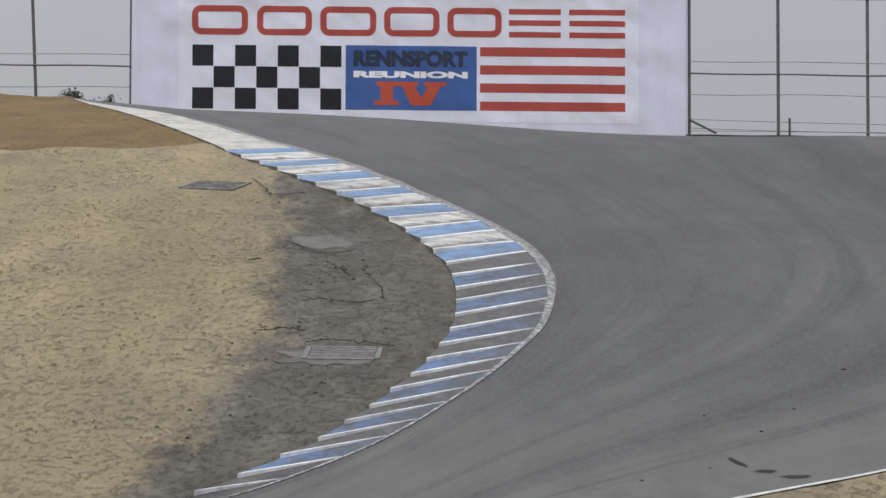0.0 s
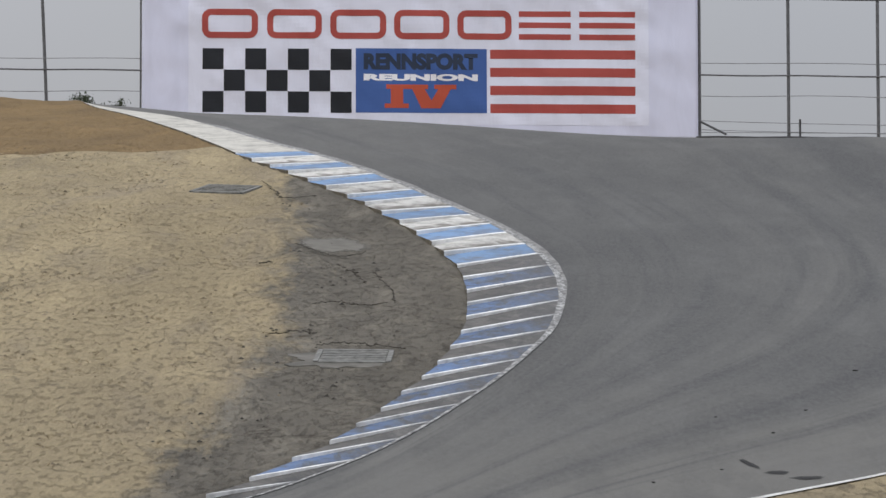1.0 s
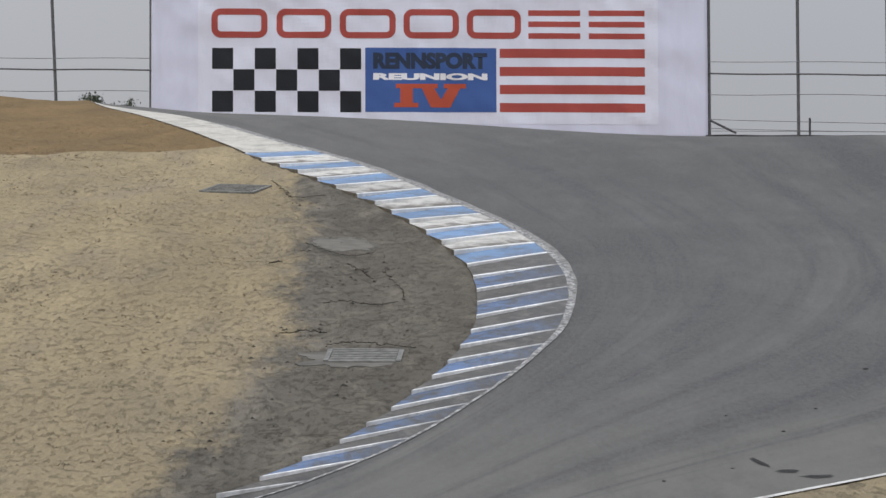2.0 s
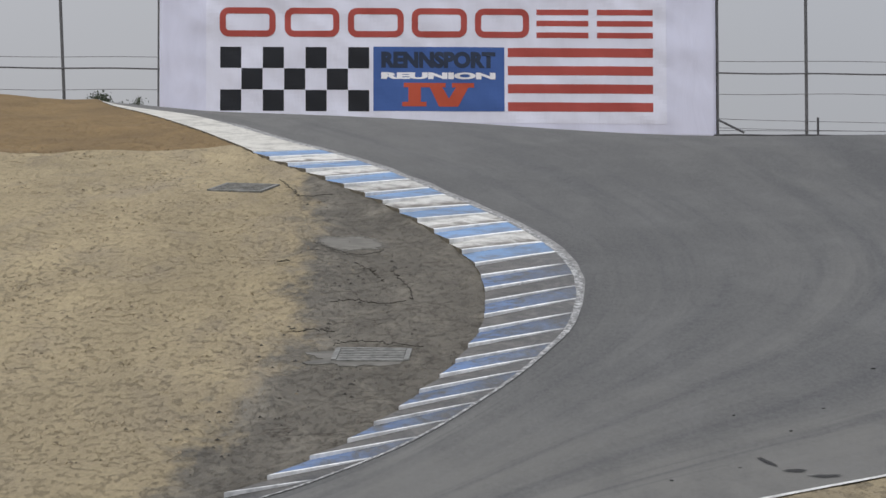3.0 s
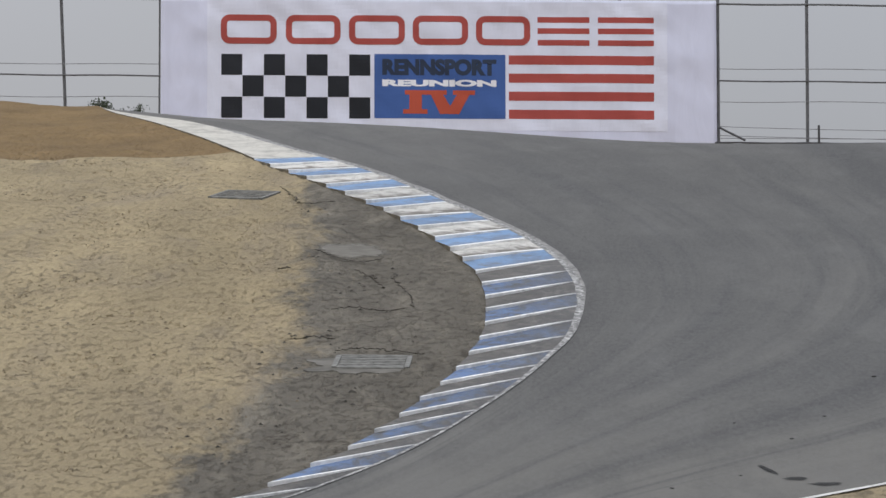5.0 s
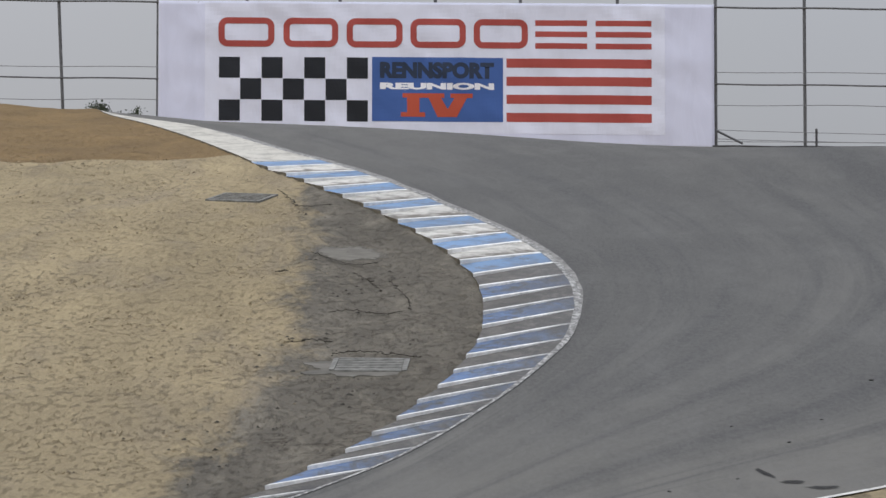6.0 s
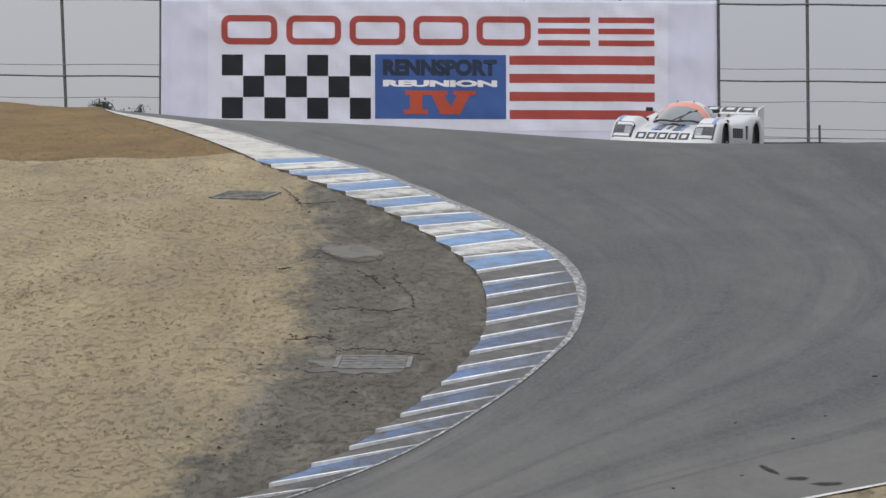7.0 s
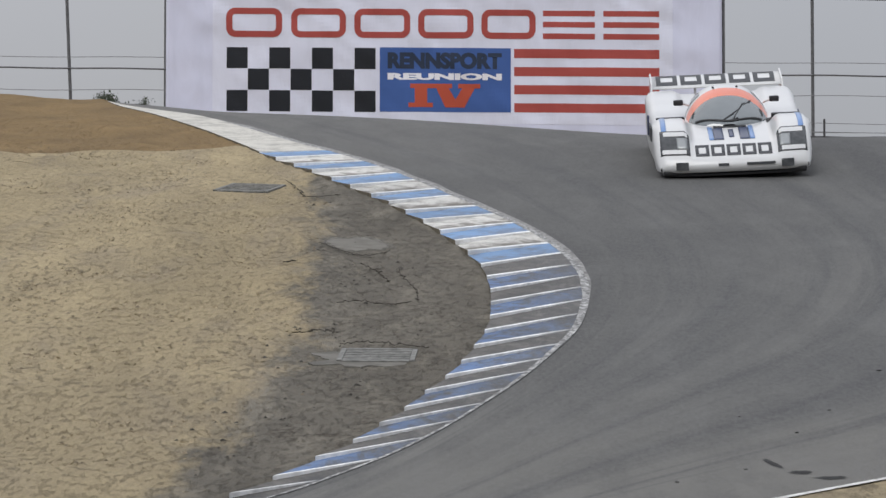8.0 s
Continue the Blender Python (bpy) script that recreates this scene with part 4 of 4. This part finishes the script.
def make_body(car):
    bm = bmesh.new()
    ys = steps(-0.02, 0.3, 12)[:-1] + steps(0.3, TAIL, 72)
    us = steps(-1, 1, 56)
    g = sheet(bm, lambda u, y: skin(u * float(hermite(*HALF, y)), y, 0), us, ys)
    # sides, cut up by the wheel arches
    for side in (0, -1):
        cols = []
        for j, y in enumerate(ys):
            top = g[j][side].co
            low = 0.10
            for ay, r in AXLES:
                d = (r + 0.055) ** 2 - (y - ay) ** 2
                if d > 0:
                    low = max(low, 0.30 + math.sqrt(d) * 0.92)
            low = min(low, top.z - 0.03)
            s = 1 if side else -1
            col = [g[j][side]]
            for k in (1, 2, 3):
                z = top.z + (low - top.z) * k / 3
                col.append(bm.verts.new((top.x + s * 0.022 * math.sin(math.pi * k / 3), top.y, z)))
            cols.append(col)
        for a, b in zip(cols, cols[1:]):
            for k in range(3):
                q = (a[k], b[k], b[k + 1], a[k + 1])
                bm.faces.new(q if side else q[::-1])
    # nose face and tail face
    for row, sign in ((g[0], -1), (g[-1], 1)):
        low = [bm.verts.new((v.co.x, v.co.y - sign * 0.03, 0.085 if sign < 0 else 0.30)) for v in row]
        mid = [bm.verts.new((v.co.x, v.co.y + sign * 0.015, (v.co.z + l.co.z) / 2)) for v, l in zip(row, low)]
        for a, b in ((row, mid), (mid, low)):
            for i in range(len(us) - 1):
                q = (a[i], b[i], b[i + 1], a[i + 1])
                bm.faces.new(q if sign < 0 else q[::-1])
    bmesh.ops.recalc_face_normals(bm, faces=bm.faces[:])
    return part("body", bm, CAR_WHITE, car, "glossy white bodywork", True)


ROOF_LINE = ((1.14, 1.28, 1.46, 1.68, 1.92, 2.18, 2.5, 3.0, 3.6), (0.595, 0.69, 0.805, 0.92, 1.00, 1.030, 1.01, 0.90, 0.72))
ROOF_HALF = ((1.14, 1.18, 1.28, 1.45, 1.7, 2.1, 2.6, 3.0, 3.6), (0.12, 0.28, 0.44, 0.53, 0.565, 0.565, 0.52, 0.44, 0.30))


def canopy(s, y, lift=0.0):
    top, half = float(hermite(*ROOF_LINE, y)), float(hermite(*ROOF_HALF, y))
    base = 0.54
    a = abs(s)
    return Vector((s * half * (1 + lift), y, base + (top - base) * (1 + lift) * (1 - a ** 2.6) ** 0.62))


def make_canopy(car):
    ss = [math.sin(math.pi / 2 * k / 16) for k in range(-16, 17)]
    bands = (
        ("windscreen", WINDSCREEN, "bubble windscreen reflecting grey sky", lambda s: 1.14, lambda s: 1.70 - 0.20 * s * s, 18),
        ("sun_strip", CAR_ORANGE, "orange sun strip", lambda s: 1.70 - 0.20 * s * s, lambda s: 1.97 - 0.20 * s * s, 6),
        ("roof", CAR_WHITE, "", lambda s: 1.97 - 0.20 * s * s, lambda s: 3.6, 28),
    )
    for name, mat, label, y0, y1, n in bands:
        bm = bmesh.new()
        sheet(bm, lambda s, v: canopy(s, y0(s) + (y1(s) - y0(s)) * v), ss, steps(0, 1, n))
        part(name, bm, mat, car, label, True)
    for s in (-1, 1):
        bm = bmesh.new()
        sheet(bm, lambda a, y: canopy(s * a, y, 0.012), steps(0.62, 0.97, 4), steps(1.95, 2.55, 8))
        part("side_window", bm, WINDSCREEN, car, "", True)
    bm = bmesh.new()
    tube(bm, [canopy(s, 1.17 + 0.16 * abs(s) ** 2 + 0.02, 0.02) for s in steps(-0.9, 0.9, 24)], 0.018, 6)
    part("windscreen_seal", bm, CAR_BLACK, car)
    bm = bmesh.new()
    tube(bm, [canopy(-0.25, 1.2, 0.03), canopy(0.1, 1.3, 0.04), canopy(0.55, 1.62, 0.04)], 0.010, 6)
    tube(bm, [canopy(0.15, 1.22, 0.04), canopy(0.35, 1.5, 0.05), canopy(0.42, 1.52, 0.04)], 0.007, 6)
    tube(bm, [canopy(-0.5, 1.23, 0.03), canopy(0.0, 1.19, 0.04), canopy(0.3, 1.24, 0.03)], 0.012, 6)
    part("wiper", bm, CAR_BLACK, car, "single black wiper arm")
    for s in (-1, 1):
        bm = bmesh.new()
        tube(bm, [canopy(0.28 * s, 2.0, 0.01), canopy(0.28 * s, 2.0, 0.01) + Vector((0, 0, 0.022))], 0.014, 6)
        part("roof_pin", bm, CAR_BLACK, car)


def make_wing(car):
    bm = bmesh.new()
    # a cambered plane, tipped to the front
    prof = [(4.22 + 0.50 * t, 0.87 + 0.135 * t + 0.03 * math.sin(math.pi * t) - 0.02) for t in steps(0, 1, 10)]
    prof += [(4.22 + 0.50 * t, 0.845 + 0.135 * t - 0.012 * math.sin(math.pi * t) - 0.012) for t in steps(1, 0, 10)]
    ring = [[bm.verts.new((x, y, z)) for y, z in prof] for x in steps(-0.91, 0.91, 8)]
    for a, b in zip(ring, ring[1:]):
        for k in range(len(prof)):
            bm.faces.new((a[k], a[(k + 1) % len(prof)], b[(k + 1) % len(prof)], b[k]))
    bm.faces.new(ring[0])
    bm.faces.new(ring[-1][::-1])
    wing = part("rear_wing", bm, CAR_WHITE, car, "", True)

    def plane(x, t, lift=0.006):
        return Vector((x, 4.22 + 0.50 * t, 0.85 + 0.135 * t + 0.03 * math.sin(math.pi * t) + lift))

    for k in range(5):
        x0 = -0.85 + k * 0.345
        for u0, u1, t0, t1 in ((0, 0.30, 0.12, 0.32), (0, 0.30, 0.72, 0.92), (0, 0.065, 0.325, 0.715), (0.235, 0.30, 0.325, 0.715)):
            bm = bmesh.new()
            sheet(bm, lambda x, t: plane(x, t), steps(x0 + u0, x0 + u1, 2), steps(t0, t1, 3))
            part("lettering_bar", thick(bm, 0.003), CAR_GREY, wing, "grey lettering bar")
    for s in (-1, 1):
        bm = bmesh.new()
        outline = [(4.05, 0.62), (4.10, 0.75), (4.20, 0.92), (4.40, 0.96), (4.78, 1.02), (4.80, 0.88), (4.74, 0.66), (4.6, 0.60)]
        loops = [[bm.verts.new((s * (0.912 + d), y, z)) for y, z in outline] for d in (0, 0.022)]
        bm.faces.new(loops[0])
        bm.faces.new(loops[1][::-1])
        for k in range(len(outline)):
            bm.faces.new((loops[0][k], loops[1][k], loops[1][(k + 1) % 8], loops[0][(k + 1) % 8]))
        bmesh.ops.recalc_face_normals(bm, faces=bm.faces[:])
        part("end_plate", bm, CAR_WHITE, wing)
        bm = bmesh.new()
        box(bm, s * 0.30 - 0.012, s * 0.30 + 0.012, 4.30, 4.55, 0.66, 0.875, 0.004)
        part("wing_strut", bm, CAR_WHITE, wing)


def make_wheel(car, x, y, r):
    w = 0.30
    bm = bmesh.new()
    bmesh.ops.create_cone(bm, cap_ends=True, segments=24, radius1=0.07, radius2=0.05, depth=w * 0.9, matrix=Matrix.Rotation(math.pi / 2, 4, "Y"))
    wheel = part("wheel", bm, RIM, car)
    wheel.location = (x, y, r)
    bm = bmesh.new()
    prof = [(-w / 2, r * 0.66), (-w / 2, r * 0.93), (-w / 2 + 0.03, r), (w / 2 - 0.03, r), (w / 2, r * 0.93), (w / 2, r * 0.66)]
    n = 32
    rings = [[bm.verts.new((a, b * math.cos(6.28318 * k / n), b * math.sin(6.28318 * k / n))) for a, b in prof] for k in range(n)]
    for k in range(n):
        for i in range(len(prof)):
            bm.faces.new((rings[k][i], rings[k][(i + 1) % 6], rings[(k + 1) % n][(i + 1) % 6], rings[(k + 1) % n][i]))
    bmesh.ops.recalc_face_normals(bm, faces=bm.faces[:])
    part("tyre", bm, TYRE, wheel, "", True)
    bm = bmesh.new()
    for k in range(10):
        box(bm, -0.02, 0.02, -0.022, 0.022, 0.05, r * 0.655, 0.006, Matrix.Rotation(math.pi * 2 * k / 10, 4, "X") @ Matrix.Translation((math.copysign(w * 0.36, x), 0, 0)))
    part("rim", bm, RIM, wheel)
    return wheel


def make_car():
    car = tagged(new("race_car"), "white low prototype race car with orange sun strip and rear wing", "race car")
    make_body(car)
    make_canopy(car)
    make_wing(car)
    wheels = [make_wheel(car, s * 0.82, y, r) for y, r in AXLES for s in (-1, 1)]
    bm = bmesh.new()
    box(bm, -0.93, 0.93, 0.06, 4.4, 0.055, 0.115, 0.02)
    part("undertray", bm, CAR_BLACK, car)
    bm = bmesh.new()
    sheet(bm, lambda x, d: Vector((x, nose_y(x) + 0.03 + d, 0.058)), steps(-0.93, 0.93, 20), (0, 0.1, 0.3))
    part("splitter", thick(bm, 0.02), CAR_BLACK, car, "black front splitter")
    # dark wells that the wheels turn in
    for y, r in AXLES:
        for s in (-1, 1):
            bm = bmesh.new()
            box(bm, s * 0.80 - 0.16, s * 0.80 + 0.155, y - r - 0.03, y + r + 0.03, 0.14, 0.58, 0.02)
            part("wheel_well", bm, CAR_BLACK, car)
    # lamps under dark covers
    for s in (-1, 1):
        x0, x1 = sorted((s * 0.57, s * 0.955))
        cover = part("headlight", skin_panel(x0, x1, 0.075, 0.43, 0.008, 12, 10), LAMP_GLASS, car, "headlight under a smoked cover", True)
        a0, a1 = sorted((s * 0.60, s * 0.74))
        part("lamp", skin_panel(a0, a1, 0.14, 0.30, 0.0125, 5, 5), LAMP_SILVER, cover, "round silver lamp", True)
        for v0, v1, k0, k1 in ((0.325, 0.40, 0.60, 0.91), (0.085, 0.135, 0.62, 0.93)):
            b0, b1 = sorted((s * k0, s * k1))
            part("lettering_bar", skin_panel(b0, b1, v0, v1, 0.014, 8, 2), CAR_WHITE, cover, "white lettering bar")
        # ducts low in the nose
        d0, d1 = sorted((s * 0.605, s * 0.765))
        bm = bmesh.new()
        sheet(bm, lambda x, z: Vector((x, nose_y(x) - 0.048 + 0.02 * (z - 0.15) / 0.1, z)), steps(d0, d1, 6), steps(0.125, 0.225, 3))
        part("brake_duct", thick(bm, 0.02), LAMP_GLASS, car, "dark brake cooling duct")
        # blue edging on the fenders
        e0, e1 = sorted((s * 0.865, s * 0.935))
        part("blue_stripe", skin_panel(e0, e1, 0.40, 1.36, 0.006, 3, 16), CAR_BLUE, car, "light blue painted stripe", True)
        # louvre behind the fender top
        f0, f1 = sorted((s * 0.58, s * 0.96))
        bm = bmesh.new()
        box(bm, f0, f1, 1.40, 1.50, 0.56, 0.690, 0.008)
        part("fender_vent", bm, CAR_BLACK, car, "black vent behind the wheel")
        # mirrors
        bm = bmesh.new()
        box(bm, s * 0.645 - 0.065, s * 0.645 + 0.065, 1.72, 1.82, 0.815, 0.89, 0.02)
        mirror = part("mirror", bm, CAR_BLACK, car)
        bm = bmesh.new()
        tube(bm, [(s * 0.60, 1.78, 0.845), (s * 0.50, 1.85, 0.80)], 0.014, 6)
        part("mirror_stalk", bm, CAR_WHITE, mirror)
        # side lettering and race number as plain bars
        for k in range(5):
            bm = bmesh.new()
            y0 = 1.62 + k * 0.17
            box(bm, s * 1.012, s * 1.034, y0, y0 + 0.13, 0.36, 0.54, 0.002)
            part("lettering_bar", bm, CAR_GREY, car, "grey lettering bar")
        bm = bmesh.new()
        box(bm, s * 1.014, s * 1.04, 2.72, 2.86, 0.34, 0.60, 0.002)
        part("number_bar", bm, CAR_NAVY, car, "navy race number bar")
        # stripes over the hood
        h0, h1 = sorted((s * 0.105, s * 0.235))
        part("hood_stripe", skin_panel(h0, h1, 0.50, 1.06, 0.007, 4, 8), CAR_NAVY, car, "navy hood stripe", True)
        h0, h1 = sorted((s * 0.238, s * 0.30))
        part("hood_stripe", skin_panel(h0, h1, 0.50, 1.12, 0.007, 4, 8), CAR_BLUE, car, "light blue hood stripe", True)
    part("number_bar", skin_panel(-0.034, 0.034, 0.60, 0.97, 0.008, 3, 6), CAR_NAVY, car, "navy race number bar", True)
    for k in range(5):
        x0 = -0.50 + k * 0.204
        for u0, u1, y0, y1 in ((0, 0.178, 0.085, 0.140), (0, 0.178, 0.270, 0.325), (0, 0.042, 0.141, 0.269), (0.136, 0.178, 0.141, 0.269)):
            part("lettering_bar", skin_panel(x0 + u0, x0 + u1, y0, y1, 0.007, 4, 3), CAR_GREY, car, "dark grey lettering bar", True)
    for x0, x1 in ((-0.22, -0.08), (0.15, 0.52)):
        bm = bmesh.new()
        sheet(bm, lambda x, z: Vector((x, nose_y(x) - 0.045, z)), steps(x0, x1, 5), (0.165, 0.20))
        part("emblem_bar", thick(bm, 0.004), CAR_GREY, car, "small grey emblem bar")
    part("hood_vent", skin_panel(-0.22, 0.22, 1.065, 1.135, 0.010, 6, 3), CAR_BLACK, car, "black vent below the windscreen", True)
    part("cockpit_vent", skin_panel(0.50, 0.62, 1.22, 1.5, 0.009, 4, 4), CAR_BLACK, car, "black cooling inlet beside the windscreen", True)
    bm = bmesh.new()
    box(bm, -0.20, 0.20, 3.0, 3.35, 0.78, 0.86, 0.03)
    part("air_scoop", bm, CAR_WHITE, car)
    return car, wheels


race_car, race_wheels = make_car()


# ---------------------------------------------------------------- crumbs of earth and dead grass
def scatter(name, count, seed, make, label, category, mat, silt):
    """One object of many small bits over the dirt inside the bend."""
    rng = random.Random(seed)
    verts, faces = [], []
    while count > 0:
        y = 20.5 + 31.5 * rng.random() ** 1.35
        x = rng.uniform(-0.137 * y - 0.6, 1.0)
        if x > float(np.interp(y, INNER_CURVE[::-1, 1], INNER_CURVE[::-1, 0])) - 0.06:
            continue
        border = float(np.interp(y, (20, 27, 30, 40, 50), (-2.2, -1.57, -1.35, -1.5, -3.0))) + rng.gauss(0, 0.25)
        if (x > border) != silt or noise.noise(Vector((x * 1.6, y * 0.5, seed))) < rng.uniform(-1.0, 0.3):
            continue
        count -= 1
        make(rng, on_land(x, y), verts, faces)
    me = bpy.data.meshes.new(name)
    me.from_pydata(verts, [], faces)
    me.materials.append(mat)
    return tagged(new(name, me), label, category, kind="stuff")


def clod(rng, p, verts, faces):
    s = rng.uniform(0.004, 0.014) * (1.6 if rng.random() < 0.06 else 1)
    a, k = rng.uniform(0, 6.28), len(verts)
    for i in range(4):
        b = a + i * 1.5708 + rng.uniform(-0.4, 0.4)
        r = s * rng.uniform(0.8, 1.7)
        verts.append((p.x + math.cos(b) * r * 1.7, p.y + math.sin(b) * r * 1.3, p.z - 0.006))
    verts.append((p.x + rng.uniform(-0.3, 0.3) * s, p.y + rng.uniform(-0.3, 0.3) * s, p.z + 0.004 + s * rng.uniform(0.3, 0.8)))
    faces.extend((k + i, k + (i + 1) % 4, k + 4) for i in range(4))


def blades(rng, p, verts, faces):
    for _ in range(5):
        a, h, lean = rng.uniform(0, 6.28), rng.uniform(0.005, 0.016), rng.uniform(0.03, 0.08)
        dx, dy, w = math.cos(a) * lean, math.sin(a) * lean, 0.003
        k = len(verts)
        ox, oy = rng.uniform(-0.03, 0.03), rng.uniform(-0.03, 0.03)
        verts.extend(((p.x + ox - w, p.y + oy, p.z - 0.01), (p.x + ox + w, p.y + oy, p.z - 0.01), (p.x + ox + dx, p.y + oy + dy, p.z + h)))
        faces.append((k, k + 1, k + 2))


scatter("earth_clods", 600, 5, clod, "small crumbs of earth over the dry bank", "clods", CLOD, False)
scatter("silt_clods", 300, 7, clod, "dark crumbs of silt beside the kerb", "clods", SILT_CLOD, True)
scatter("dead_grass", 2200, 6, blades, "flattened dry grass over the tan bank", "dead grass", STRAW, False)


def make_debris(x, y, s, seed):
    rng = random.Random(seed)
    bm = bmesh.new()
    bmesh.ops.create_icosphere(bm, subdivisions=1, radius=s)
    for v in bm.verts:
        v.co = Vector((v.co.x * 1.8, v.co.y * 1.2, v.co.z * 0.6)) * rng.uniform(0.7, 1.2)
    ob = mesh_object("rubber_crumb", bm, RUBBER_MARK)
    ob.matrix_basis = land_frame(x, y, seed * 40, 0.012 + s * 0.3)
    return tagged(ob, "small dark rubber crumb on the asphalt", "rubber crumb", "rubber crumbs")


for n, (x, y, s) in enumerate(((3.52, 27.85, 0.014), (2.55, 24.9, 0.012), (2.2, 25.6, 0.010), (1.55, 22.9, 0.012), (2.9, 25.9, 0.010), (2.05, 23.4, 0.008))):
    make_debris(x, y, s, n)


# ---------------------------------------------------------------- what moves
# seconds, nose x, nose y, turn of the tail from straight away (degrees)
CAR_TIMES = (0.0, 2.0, 4.0, 5.0, 5.5, 6.0, 6.2, 6.4, 6.6, 6.8, 7.0, 7.2, 7.4, 7.6, 7.8, 8.0)
CAR_X = (123, 87, 51, 33, 24.0, 15.4, 12.1, 9.03, 6.82, 5.12, 4.06, 3.55, 3.46, 3.64, 3.80, 3.805)
CAR_Y = (85, 84.6, 83.8, 82.2, 80.4, 77.6, 75.7, 73.2, 70.0, 66.6, 63.1, 59.6, 54.7, 51.2, 47.95, 44.6)
CAR_TURN = (89, 89, 87, 82, 76, 62, 52, 41, 34, 27.5, 17.2, 7.4, 3.4, 0.3, 0.0, 1.6)
CAR_LEAN = (0, 0, 0, 0, 0, 0, 0, 0, 0, 0, 0, 0, 0, 0.3, 0.7, 1.3)      # degrees, in the bend


def car_pose(t):
    """The car on the road at t, tilted as its four wheels stand."""
    nx, ny = float(hermite(CAR_TIMES, CAR_X, t)), float(hermite(CAR_TIMES, CAR_Y, t))
    a = radians(float(hermite(CAR_TIMES, CAR_TURN, t)))
    back, right = Vector((math.sin(a), math.cos(a), 0)), Vector((math.cos(a), -math.sin(a), 0))
    pts = []
    for y, _ in AXLES:
        for s in (-0.82, 0.82):
            p = Vector((nx, ny, 0)) + back * y + right * s
            pts.append(on_land(p.x, p.y, 0.016))
    fore, aft = (pts[0] + pts[1]) / 2, (pts[2] + pts[3]) / 2
    yy = (aft - fore).normalized()
    xx = ((pts[1] - pts[0]) + (pts[3] - pts[2])).normalized()
    zz = xx.cross(yy).normalized()
    xx = yy.cross(zz)
    m = Matrix((xx, yy, zz)).transposed().to_4x4()
    m.translation = fore - yy * AXLES[0][0]
    return m @ pose(0, 0, 0, 0, -float(hermite(CAR_TIMES, CAR_LEAN, t)), 0)


def motions():
    times = [0.0, 1.0, 2.0, 3.0, 4.0, 4.5, 5.0, 5.3, 5.6] + [5.8 + 0.1 * k for k in range(23)]
    walk(race_car, [(t, car_pose(t)) for t in times])
    spins = [k / 30 for k in range(241)]
    for wheel in race_wheels:
        x, y, z = wheel.location
        walk(wheel, [(t, pose(x, y, z, rx=60.0 * k)) for k, t in enumerate(spins)])


motions()
